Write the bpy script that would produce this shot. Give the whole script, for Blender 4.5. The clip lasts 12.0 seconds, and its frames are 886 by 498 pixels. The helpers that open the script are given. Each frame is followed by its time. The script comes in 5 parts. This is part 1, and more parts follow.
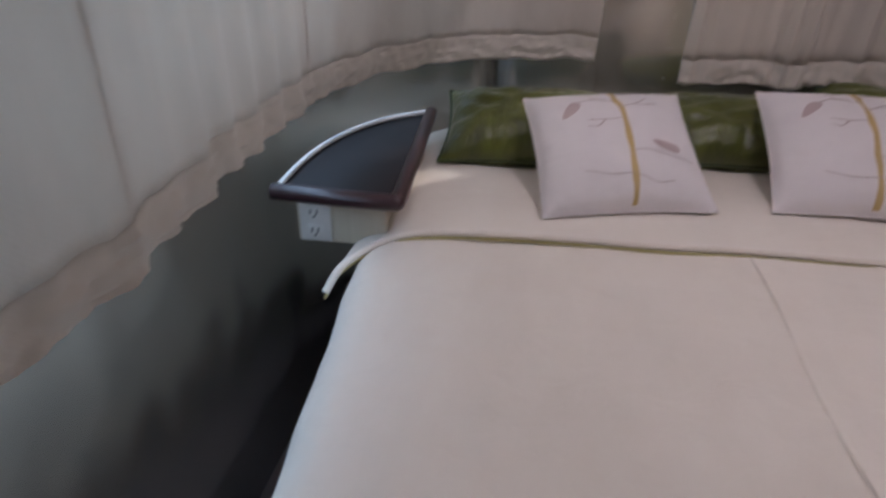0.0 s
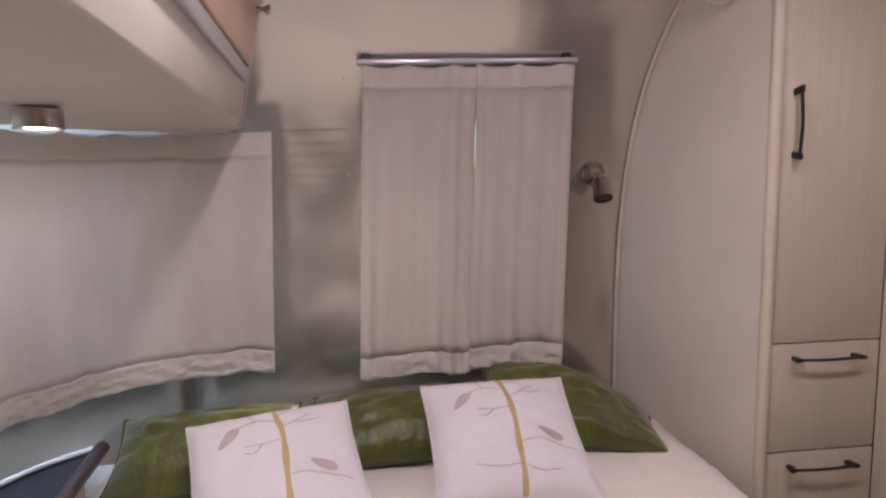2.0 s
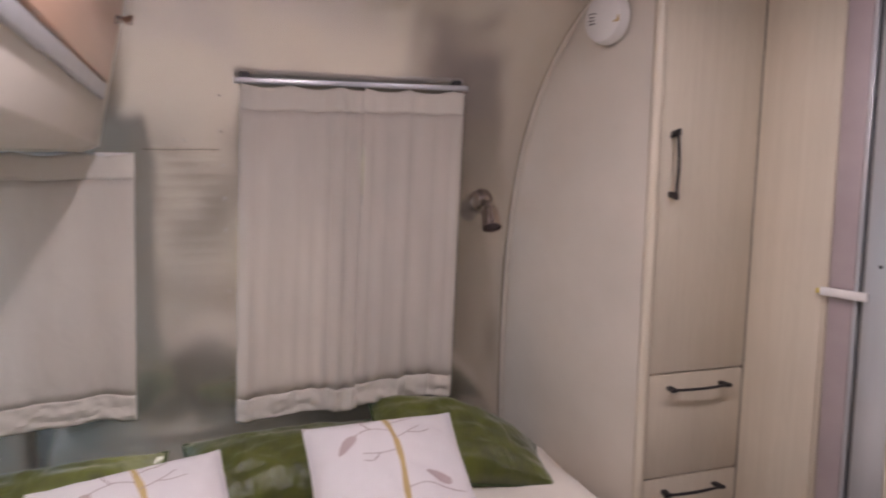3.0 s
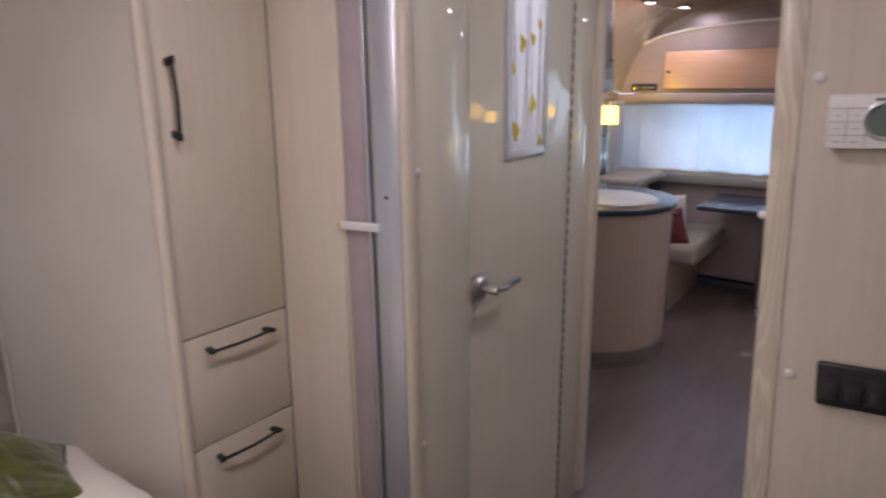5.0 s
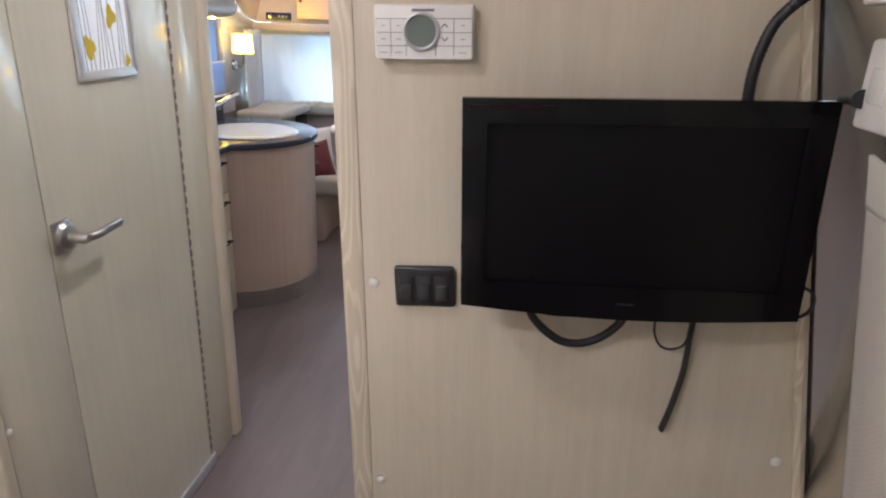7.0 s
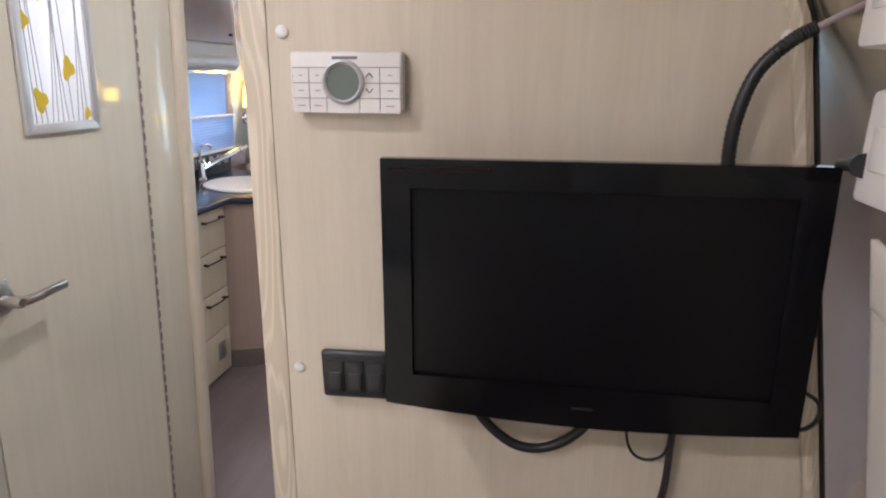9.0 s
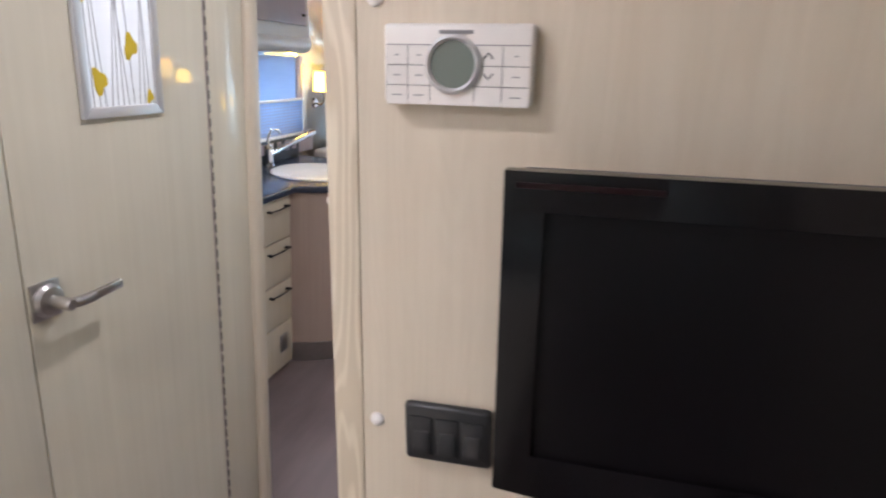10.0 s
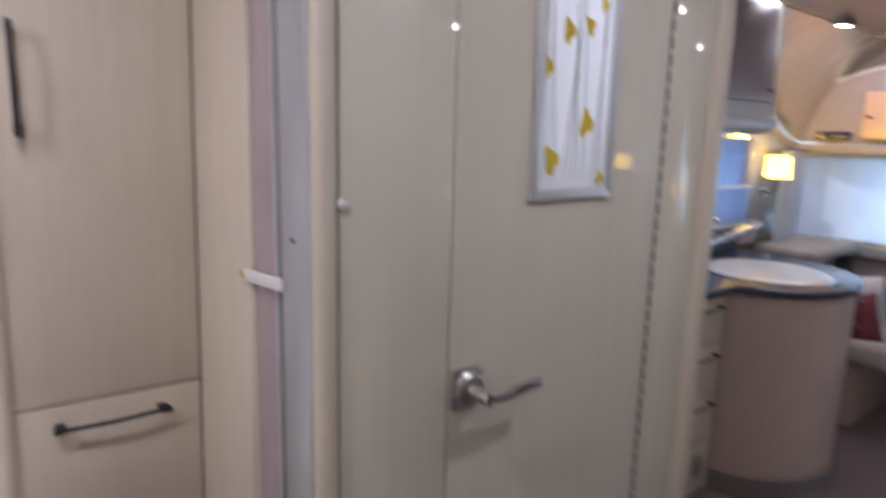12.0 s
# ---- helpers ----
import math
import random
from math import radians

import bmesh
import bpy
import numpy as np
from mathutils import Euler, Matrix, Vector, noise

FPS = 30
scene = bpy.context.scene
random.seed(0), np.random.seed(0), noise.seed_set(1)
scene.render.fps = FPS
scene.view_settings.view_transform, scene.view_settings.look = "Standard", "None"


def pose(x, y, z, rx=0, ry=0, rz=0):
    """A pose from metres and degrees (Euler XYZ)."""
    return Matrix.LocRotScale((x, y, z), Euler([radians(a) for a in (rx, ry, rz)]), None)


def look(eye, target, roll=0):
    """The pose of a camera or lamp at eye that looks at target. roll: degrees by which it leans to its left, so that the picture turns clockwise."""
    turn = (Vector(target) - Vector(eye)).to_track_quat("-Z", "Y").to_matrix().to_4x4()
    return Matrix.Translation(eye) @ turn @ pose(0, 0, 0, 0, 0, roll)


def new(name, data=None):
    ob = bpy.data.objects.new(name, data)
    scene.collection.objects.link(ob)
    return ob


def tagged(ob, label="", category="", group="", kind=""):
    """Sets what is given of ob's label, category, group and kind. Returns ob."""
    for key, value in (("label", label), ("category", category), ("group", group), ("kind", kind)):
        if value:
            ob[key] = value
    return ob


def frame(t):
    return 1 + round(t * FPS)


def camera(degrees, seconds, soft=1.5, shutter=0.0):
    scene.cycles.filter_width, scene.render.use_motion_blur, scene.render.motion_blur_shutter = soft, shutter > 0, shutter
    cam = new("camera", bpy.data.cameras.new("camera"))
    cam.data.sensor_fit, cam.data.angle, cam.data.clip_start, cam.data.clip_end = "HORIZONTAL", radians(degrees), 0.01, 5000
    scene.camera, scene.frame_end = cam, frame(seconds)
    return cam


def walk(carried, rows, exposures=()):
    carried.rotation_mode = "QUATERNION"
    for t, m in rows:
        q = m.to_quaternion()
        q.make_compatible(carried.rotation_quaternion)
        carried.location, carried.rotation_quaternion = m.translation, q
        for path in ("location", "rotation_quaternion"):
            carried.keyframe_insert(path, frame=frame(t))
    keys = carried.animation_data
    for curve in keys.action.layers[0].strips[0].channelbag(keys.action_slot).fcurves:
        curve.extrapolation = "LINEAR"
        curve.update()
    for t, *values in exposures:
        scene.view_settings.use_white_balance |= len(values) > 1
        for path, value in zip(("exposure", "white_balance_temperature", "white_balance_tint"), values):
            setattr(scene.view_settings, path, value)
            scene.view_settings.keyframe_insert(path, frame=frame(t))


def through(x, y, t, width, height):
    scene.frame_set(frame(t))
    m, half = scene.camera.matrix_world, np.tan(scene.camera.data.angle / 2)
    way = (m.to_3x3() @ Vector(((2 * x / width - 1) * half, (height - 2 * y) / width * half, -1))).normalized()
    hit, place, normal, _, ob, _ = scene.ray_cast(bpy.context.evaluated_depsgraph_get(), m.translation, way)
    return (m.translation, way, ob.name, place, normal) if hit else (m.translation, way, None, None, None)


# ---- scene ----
cam = camera(70.3, 12.0, soft=2.0, shutter=0.5)
PATH = [
    (0, (0.172, 0.588, 1.295), (-0.121, 2.319, 0.337), 0.6),
    (0.5, (0.284, 0.603, 1.311), (0.096, 2.444, 0.55), 0.1),
    (1, (0.404, 0.629, 1.337), (0.414, 2.534, 0.728), -0.2),
    (1.5, (0.478, 0.64, 1.378), (0.657, 2.584, 0.942), -0.8),
    (2, (0.521, 0.639, 1.448), (0.771, 2.609, 1.21), -1.9),
    (2.5, (0.509, 0.667, 1.489), (0.892, 2.618, 1.273), -1.0),
    (4.5, (0.735, 0.778, 1.566), (2.108, 2.156, 1.104), -0.3),
    (5, (0.794, 0.764, 1.563), (2.342, 1.921, 1.048), -0.8),
    (5.5, (0.845, 0.748, 1.552), (2.512, 1.704, 0.995), -0.5),
    (6, (0.88, 0.726, 1.537), (2.637, 1.466, 0.932), -0.1),
    (6.5, (0.903, 0.69, 1.527), (2.736, 1.15, 0.872), 0.9),
    (7, (0.909, 0.65, 1.52), (2.777, 0.863, 0.837), 2.4),
    (9, (1.078, 0.54, 1.517), (2.98, 0.858, 0.984), 2.4),
    (9.5, (1.167, 0.581, 1.514), (3.053, 0.938, 0.954), 3.1),
    (10, (1.256, 0.643, 1.509), (3.104, 1.138, 0.929), 3.2),
    (10.5, (1.306, 0.703, 1.502), (3.084, 1.385, 0.891), 1.2),
    (11, (1.328, 0.757, 1.486), (2.974, 1.701, 0.851), 3.1),
    (11.5, (1.406, 0.801, 1.475), (2.895, 1.98, 0.849), 4.1),
    (12, (1.447, 0.843, 1.479), (2.645, 2.401, 1.107), 1.5),
]
walk(cam, [(t, look(eye, target, roll)) for t, eye, target, roll in PATH],
     exposures=[(0, -0.58, 6550, 17), (0.7, -0.54, 6600, 20), (1.6, -0.22, 6800, 24), (2.3, 0.30, 6800, 20), (4.5, 0.10, 6550, 16), (5.5, 0.24, 6550, 14), (7.0, 0.86, 6500, 5), (9.0, 1.10, 6450, 6), (10.0, 1.06, 6400, 6), (11.0, 0.72, 6300, 7), (12.0, 0.35, 6100, 12)])

# ---- light ----
world = bpy.data.worlds.new("sky")
scene.world = world
world.use_nodes = True
wn = world.node_tree.nodes
sky = wn.new("ShaderNodeTexSky")
sky.sky_type, sky.sun_disc, sky.sun_elevation, sky.sun_rotation = "NISHITA", False, radians(28), radians(60)
world.node_tree.links.new(sky.outputs[0], wn["Background"].inputs[0])
wn["Background"].inputs[1].default_value = 0.12


def lamp(name, where, watts, size, colour, kind="AREA", aim=None):
    data = bpy.data.lights.new(name, kind)
    data.energy, data.color = watts, colour
    if kind == "AREA":
        data.shape, data.size = "DISK", size
    else:
        data.shadow_soft_size = size
    ob = new(name, data)
    ob.matrix_basis = look(where, aim) if aim else pose(*where)
    return ob


LED, DAY = (0.95, 0.90, 1.0), (0.45, 0.71, 1.0)
sun = new("sun", bpy.data.lights.new("sun", "SUN"))
sun.data.energy, sun.data.angle, sun.data.color = 2.0, radians(0.6), (1.0, 0.95, 0.88)
sun.matrix_basis = look((12, 6, 7), (5, 1, 1))



def window_light(name, where, aim, w, h, watts):
    """The sky's light, standing in a window's opening."""
    data = bpy.data.lights.new(name, "AREA")
    data.shape, data.size, data.size_y, data.energy, data.color = "RECTANGLE", w, h, watts, DAY
    new(name, data).matrix_basis = look(where, aim)


window_light("end_window_light", (5.93, 1.45, 1.16), (5.0, 1.45, 1.16), 1.7, 0.40, 14)
window_light("kitchen_window_light", (4.41, 2.56, 1.27), (4.41, 1.9, 1.27), 0.58, 0.38, 1.6)
window_light("bed_window_light", (0.79, 2.50, 1.30), (0.79, 1.9, 1.30), 0.40, 0.60, 0.08)
window_light("rear_window_light", (-0.44, 1.3, 1.26), (0.3, 1.3, 1.26), 1.3, 0.44, 13)
window_light("corner_window_light", (-0.233, 2.298, 1.26), (0.17, 1.895, 1.26), 0.55, 0.44, 2.4)

# ---- materials ----


def mat(name, base, second=None, rough=0.5, metal=0.0, scale=(8, 8, 8), bump=0.0, bump_scale=200.0, spec=0.5, coat=0.0,
        through=0.0, big=0.06, glow=0.0, sheen=0.0, rings=0.0):
    """A surface of two tones in stretched noise, a broad slow variation and a fine relief."""
    m = bpy.data.materials.new(name)
    m.use_nodes = True
    nt = m.node_tree
    n, l = nt.nodes, nt.links
    b = n["Principled BSDF"]
    b.inputs["Roughness"].default_value, b.inputs["Metallic"].default_value = rough, metal
    b.inputs["Specular IOR Level"].default_value, b.inputs["Coat Weight"].default_value = spec, coat
    b.inputs["Coat Roughness"].default_value = 0.12
    b.inputs["Sheen Weight"].default_value = sheen
    tc, mp, nz = n.new("ShaderNodeTexCoord"), n.new("ShaderNodeMapping"), n.new("ShaderNodeTexNoise")
    mp.inputs["Scale"].default_value = scale
    nz.inputs["Scale"].default_value, nz.inputs["Detail"].default_value, nz.inputs["Roughness"].default_value = 1.0, 6.0, 0.62
    l.new(tc.outputs["Object"], mp.inputs[0])
    l.new(mp.outputs[0], nz.inputs[0])
    ramp = n.new("ShaderNodeValToRGB")
    ramp.color_ramp.elements[0].position, ramp.color_ramp.elements[1].position = 0.3, 0.7
    ramp.color_ramp.elements[0].color = (*(second or [c * 0.9 for c in base]), 1)
    ramp.color_ramp.elements[1].color = (*base, 1)
    l.new(nz.outputs[0], ramp.inputs[0])
    if rings:
        slow, mp2, mul2, sine, mixr = n.new("ShaderNodeTexNoise"), n.new("ShaderNodeMapping"), n.new("ShaderNodeMath"), n.new("ShaderNodeMath"), n.new("ShaderNodeMix")
        mp2.inputs["Scale"].default_value = (17, 17, 1.9)
        slow.inputs["Scale"].default_value, slow.inputs["Detail"].default_value = 1.0, 1.5
        mul2.operation, sine.operation = "MULTIPLY", "SINE"
        mul2.inputs[1].default_value = 95.0
        l.new(tc.outputs["Object"], mp2.inputs[0])
        l.new(mp2.outputs[0], slow.inputs[0])
        l.new(slow.outputs[0], mul2.inputs[0])
        l.new(mul2.outputs[0], sine.inputs[0])
        mixr.data_type = "FLOAT"
        mixr.inputs[0].default_value = rings
        l.new(nz.outputs[0], mixr.inputs[2])
        l.new(sine.outputs[0], mixr.inputs[3])
        l.new(mixr.outputs[0], ramp.inputs[0])
    wide = n.new("ShaderNodeTexNoise")
    wide.inputs["Scale"].default_value, wide.inputs["Detail"].default_value = 2.3, 3.0
    l.new(tc.outputs["Object"], wide.inputs[0])
    rng = n.new("ShaderNodeMapRange")
    rng.inputs[1].default_value, rng.inputs[2].default_value = 0.3, 0.7
    rng.inputs[3].default_value, rng.inputs[4].default_value = 1 - big, 1 + big
    l.new(wide.outputs[0], rng.inputs[0])
    mul = n.new("ShaderNodeMix")
    mul.data_type, mul.blend_type = "RGBA", "MULTIPLY"
    mul.inputs[0].default_value = 1.0
    l.new(ramp.outputs[0], mul.inputs[6])
    l.new(rng.outputs[0], mul.inputs[7])
    l.new(mul.outputs[2], b.inputs["Base Color"])
    rr = n.new("ShaderNodeMapRange")
    rr.inputs[3].default_value, rr.inputs[4].default_value = rough * 0.85, min(1.0, rough * 1.18)
    l.new(wide.outputs[0], rr.inputs[0])
    l.new(rr.outputs[0], b.inputs["Roughness"])
    if bump:
        fine, bp = n.new("ShaderNodeTexNoise"), n.new("ShaderNodeBump")
        fine.inputs["Scale"].default_value, fine.inputs["Detail"].default_value = bump_scale, 4.0
        bp.inputs["Strength"].default_value, bp.inputs["Distance"].default_value = bump, 0.002
        l.new(tc.outputs["Object"], fine.inputs[0])
        l.new(fine.outputs[0], bp.inputs["Height"])
        l.new(bp.outputs[0], b.inputs["Normal"])
    if through:
        tr, mx = n.new("ShaderNodeBsdfTranslucent"), n.new("ShaderNodeMixShader")
        mx.inputs[0].default_value = through
        l.new(mul.outputs[2], tr.inputs[0])
        l.new(b.outputs[0], mx.inputs[1])
        l.new(tr.outputs[0], mx.inputs[2])
        l.new(mx.outputs[0], n["Material Output"].inputs[0])
    if glow:
        b.inputs["Emission Strength"].default_value = glow
        b.inputs["Emission Color"].default_value = (*base, 1)
    return m


def weave(m, period=0.004, depth=0.12):
    """Adds a woven rib to a cloth."""
    n, l = m.node_tree.nodes, m.node_tree.links
    tc, w, bp = n.new("ShaderNodeTexCoord"), n.new("ShaderNodeTexWave"), n.new("ShaderNodeBump")
    w.inputs["Scale"].default_value, w.inputs["Distortion"].default_value = 0.31 / period, 0.6
    w.bands_direction = "DIAGONAL"
    bp.inputs["Strength"].default_value, bp.inputs["Distance"].default_value = depth, 0.001
    crease, soft = n.new("ShaderNodeTexNoise"), n.new("ShaderNodeBump")
    crease.inputs["Scale"].default_value, crease.inputs["Detail"].default_value, crease.inputs["Distortion"].default_value = 11.0, 3.0, 0.8
    soft.inputs["Strength"].default_value, soft.inputs["Distance"].default_value = 0.45, 0.008
    l.new(tc.outputs["Object"], crease.inputs[0])
    l.new(crease.outputs[0], soft.inputs["Height"])
    l.new(soft.outputs[0], bp.inputs["Normal"])
    l.new(tc.outputs["Object"], w.inputs[0])
    l.new(w.outputs[0], bp.inputs["Height"])
    l.new(bp.outputs[0], n["Principled BSDF"].inputs["Normal"])
    return m


WOOD = mat("pale ash laminate", (0.662, 0.586, 0.472), (0.608, 0.532, 0.420), 0.42, scale=(55, 55, 1.6), bump=0.08, bump_scale=120, coat=0.15, rings=0.05)
WOOD_TRIM = mat("ash edging", (0.69, 0.61, 0.48), (0.575, 0.495, 0.375), 0.4, scale=(34, 34, 2.0), bump=0.1, coat=0.15, rings=0.42)
DOOR = mat("glossy sage laminate", (0.685, 0.642, 0.527), (0.64, 0.597, 0.482), 0.40, scale=(45, 45, 1.3), spec=0.35, coat=0.8)
DOOR.node_tree.nodes["Principled BSDF"].inputs["Coat Roughness"].default_value = 0.035
CREAM = mat("cream moulded panel", (0.66, 0.60, 0.52), (0.62, 0.56, 0.48), 0.45, scale=(6, 6, 6), bump=0.05, bump_scale=300)
ALU = mat("satin aluminium skin", (0.70, 0.66, 0.60), (0.675, 0.635, 0.575), 0.22, 0.85, scale=(5, 5, 1.5), big=0.03)


def dented(m, scale, depth):
    """Adds the slow waviness of thin sheet metal."""
    n, l = m.node_tree.nodes, m.node_tree.links
    tc, mp, nz, bp = n.new("ShaderNodeTexCoord"), n.new("ShaderNodeMapping"), n.new("ShaderNodeTexNoise"), n.new("ShaderNodeBump")
    mp.inputs["Scale"].default_value = (1.0, 1.0, 0.6)
    nz.inputs["Scale"].default_value, nz.inputs["Detail"].default_value = scale, 1.0
    bp.inputs["Strength"].default_value, bp.inputs["Distance"].default_value = 0.6, depth
    l.new(tc.outputs["Object"], mp.inputs[0])
    l.new(mp.outputs[0], nz.inputs[0])
    l.new(nz.outputs[0], bp.inputs["Height"])
    l.new(bp.outputs[0], n["Principled BSDF"].inputs["Normal"])


dented(ALU, 5.0, 0.030)
CEIL = mat("mauve brown satin ceiling", (0.34, 0.29, 0.285), (0.31, 0.265, 0.26), 0.38, 0.55, scale=(2, 30, 30))
TRACK = mat("anodised aluminium profile", (0.62, 0.63, 0.66), (0.56, 0.57, 0.60), 0.34, 0.6, scale=(30, 30, 2))
HINGE = mat("dull dark hinge metal", (0.27, 0.25, 0.22), rough=0.5, metal=0.4)
PLASTIC = mat("warm white plastic", (0.80, 0.77, 0.74), rough=0.4, big=0.03)
WHITE = mat("white gloss enamel", (0.85, 0.83, 0.80), rough=0.18, big=0.02, coat=0.3)
BLACK = mat("black plastic", (0.016, 0.016, 0.018), rough=0.38, bump=0.05, bump_scale=500)
IRON = mat("blackened iron", (0.025, 0.022, 0.024), rough=0.42, metal=0.3)
PIANO = mat("gloss black bezel", (0.006, 0.005, 0.006), rough=0.10, spec=0.22)
SCREEN = mat("dark screen", (0.006, 0.005, 0.006), rough=0.24, spec=0.16)
MAROON = mat("dull red strip", (0.012, 0.003, 0.004), rough=0.3, spec=0.2)
BRONZE = mat("satin nickel", (0.48, 0.40, 0.36), rough=0.20, metal=1.0)
CHROME = mat("chrome", (0.78, 0.77, 0.76), rough=0.10, metal=1.0)
STEEL = mat("brushed steel", (0.54, 0.52, 0.50), rough=0.33, metal=1.0, scale=(4, 60, 60))
# near black that paints shade into gaps and seams
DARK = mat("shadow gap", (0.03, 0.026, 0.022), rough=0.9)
CURTAIN = weave(mat("ribbed oyster curtain cloth", (0.70, 0.645, 0.580), (0.645, 0.59, 0.53), 0.85, scale=(14, 14, 3), through=0.32, sheen=0.2))
HEM = weave(mat("cream curtain hem", (0.70, 0.65, 0.58), (0.64, 0.59, 0.525), 0.88, through=0.14, sheen=0.2))
BED = weave(mat("cream cotton cover", (0.80, 0.745, 0.665), (0.75, 0.69, 0.61), 0.85, scale=(10, 4, 10), sheen=0.3, big=0.03), 0.003, 0.15)
PIPING = mat("olive piping", (0.50, 0.45, 0.22), rough=0.8)


def crumple(m, scale, depth, stretch=(1, 1, 1)):
    """Adds the soft pulled creases of stuffed cloth."""
    n, l = m.node_tree.nodes, m.node_tree.links
    tc, mp, nz, bp = n.new("ShaderNodeTexCoord"), n.new("ShaderNodeMapping"), n.new("ShaderNodeTexNoise"), n.new("ShaderNodeBump")
    mp.inputs["Scale"].default_value = stretch
    nz.inputs["Scale"].default_value, nz.inputs["Detail"].default_value, nz.inputs["Distortion"].default_value = scale, 3.0, 1.2
    bp.inputs["Strength"].default_value, bp.inputs["Distance"].default_value = 0.7, depth
    l.new(tc.outputs["Object"], mp.inputs[0])
    l.new(mp.outputs[0], nz.inputs[0])
    l.new(nz.outputs[0], bp.inputs["Height"])
    l.new(bp.outputs[0], n["Principled BSDF"].inputs["Normal"])
    return m


SATIN = crumple(mat("green satin", (0.105, 0.120, 0.010), (0.040, 0.048, 0.005), 0.36, scale=(16, 16, 6), spec=0.55, sheen=0.3), 14.0, 0.011, (1.6, 0.8, 0.8))
SATIN_DARK = mat("dark green satin piping", (0.035, 0.055, 0.012), rough=0.4)
LINEN = weave(mat("white printed cotton", (0.74, 0.70, 0.70), (0.70, 0.66, 0.665), 0.8, sheen=0.2, big=0.03), 0.002, 0.1)
GOLD = mat("ochre print", (0.56, 0.41, 0.19), (0.46, 0.33, 0.14), 0.7)
TAUPE = mat("taupe print", (0.52, 0.42, 0.41), (0.45, 0.35, 0.35), 0.8)
TWIG = mat("fine brown print", (0.40, 0.31, 0.30), rough=0.8)
PLUM = mat("plum brown moulding", (0.055, 0.022, 0.026), (0.04, 0.016, 0.02), 0.32, coat=0.2)
PLUM_DARK = mat("dark tray lining", (0.014, 0.010, 0.012), rough=0.6)
FLOOR = mat("mauve grey vinyl", (0.215, 0.165, 0.17), (0.175, 0.132, 0.138), 0.38, scale=(3, 16, 3), bump=0.04, bump_scale=90)
FROST = mat("frosted glass", (0.86, 0.88, 0.90), (0.78, 0.81, 0.84), 0.25, scale=(30, 30, 2), through=0.5)
REED = mat("grey reed print", (0.33, 0.34, 0.36), rough=0.5)
YELLOW = mat("yellow leaf print", (0.66, 0.50, 0.03), (0.55, 0.40, 0.02), 0.5)
SLATE = mat("dark slate worktop", (0.045, 0.06, 0.10), (0.03, 0.04, 0.07), 0.22, scale=(60, 60, 60), coat=0.3)
OAKY = mat("pinkish oak laminate", (0.58, 0.46, 0.40), (0.52, 0.40, 0.345), 0.4, scale=(50, 50, 1.6), coat=0.15)
# wood tone with the orange LED light on the locker doors mixed in
PEACH = mat("LED-tinted peach wood laminate", (0.72, 0.46, 0.33), (0.66, 0.41, 0.285), 0.3, scale=(40, 2, 40), coat=0.25)
VINYL = mat("grey beige upholstery", (0.42, 0.38, 0.34), (0.37, 0.33, 0.295), 0.6, bump=0.1, bump_scale=400)
RED = mat("dark red cushion", (0.16, 0.02, 0.025), (0.11, 0.014, 0.02), 0.7, sheen=0.3)
GREYBOX = mat("mauve grey laminate", (0.42, 0.35, 0.35), (0.37, 0.30, 0.305), 0.4)
SHADE = mat("yellow lamp shade", (1.0, 0.62, 0.08), rough=0.8, glow=7.5)
BULB = mat("lamp lens", (1.0, 0.93, 0.85), rough=0.4, glow=30.0)
SILVER = mat("matt silver", (0.66, 0.66, 0.67), rough=0.42, metal=0.55, big=0.02)
FAINT = mat("pale grey lettering", (0.36, 0.36, 0.37), rough=0.6)
LCD = mat("grey green display", (0.16, 0.19, 0.165), rough=0.25)
INK = mat("grey lettering", (0.20, 0.20, 0.21), rough=0.6)
SHEER = mat("sheer end curtain", (0.80, 0.83, 0.88), (0.74, 0.77, 0.83), 0.85, scale=(16, 16, 3), through=0.55)
PANE = bpy.data.materials.new("window pane")
PANE.use_nodes = True
PANE.node_tree.nodes["Principled BSDF"].inputs["Transmission Weight"].default_value = 1.0
PANE.node_tree.nodes["Principled BSDF"].inputs["Roughness"].default_value = 0.02
PANE.node_tree.nodes["Principled BSDF"].inputs["IOR"].default_value = 1.45

# ---- building helpers ----


def thing(name, where, label, category, group="", kind=""):
    ob = new(name)
    ob.empty_display_size = 0.05
    ob.matrix_basis = pose(*where)
    return tagged(ob, label, category, group, kind)


def part(name, bm, material, parent=None, label="", smooth=True):
    me = bpy.data.meshes.new(name)
    bmesh.ops.recalc_face_normals(bm, faces=bm.faces)
    bm.to_mesh(me)
    bm.free()
    me.materials.append(material)
    if smooth:
        me.polygons.foreach_set("use_smooth", [True] * len(me.polygons))
        me.set_sharp_from_angle(angle=radians(38))
    ob = new(name, me)
    if parent:
        ob.parent = parent
        m = parent.matrix_basis.copy()
        if parent.parent:
            m = parent.parent.matrix_basis @ parent.matrix_parent_inverse @ m
        ob.matrix_parent_inverse = m.inverted()
    return tagged(ob, label)


def box(x0, x1, y0, y1, z0, z1, bev=0.003, seg=2, m=None):
    bm = bmesh.new()
    bmesh.ops.create_cube(bm, size=1)
    for v in bm.verts:
        v.co = Vector(((x0 + x1) / 2 + v.co.x * (x1 - x0), (y0 + y1) / 2 + v.co.y * (y1 - y0), (z0 + z1) / 2 + v.co.z * (z1 - z0)))
    if bev:
        bmesh.ops.bevel(bm, geom=bm.edges[:], offset=min(bev, 0.45 * min(x1 - x0, y1 - y0, z1 - z0)), segments=seg, affect="EDGES", profile=0.5)
    if m:
        bm.transform(m)
    return bm


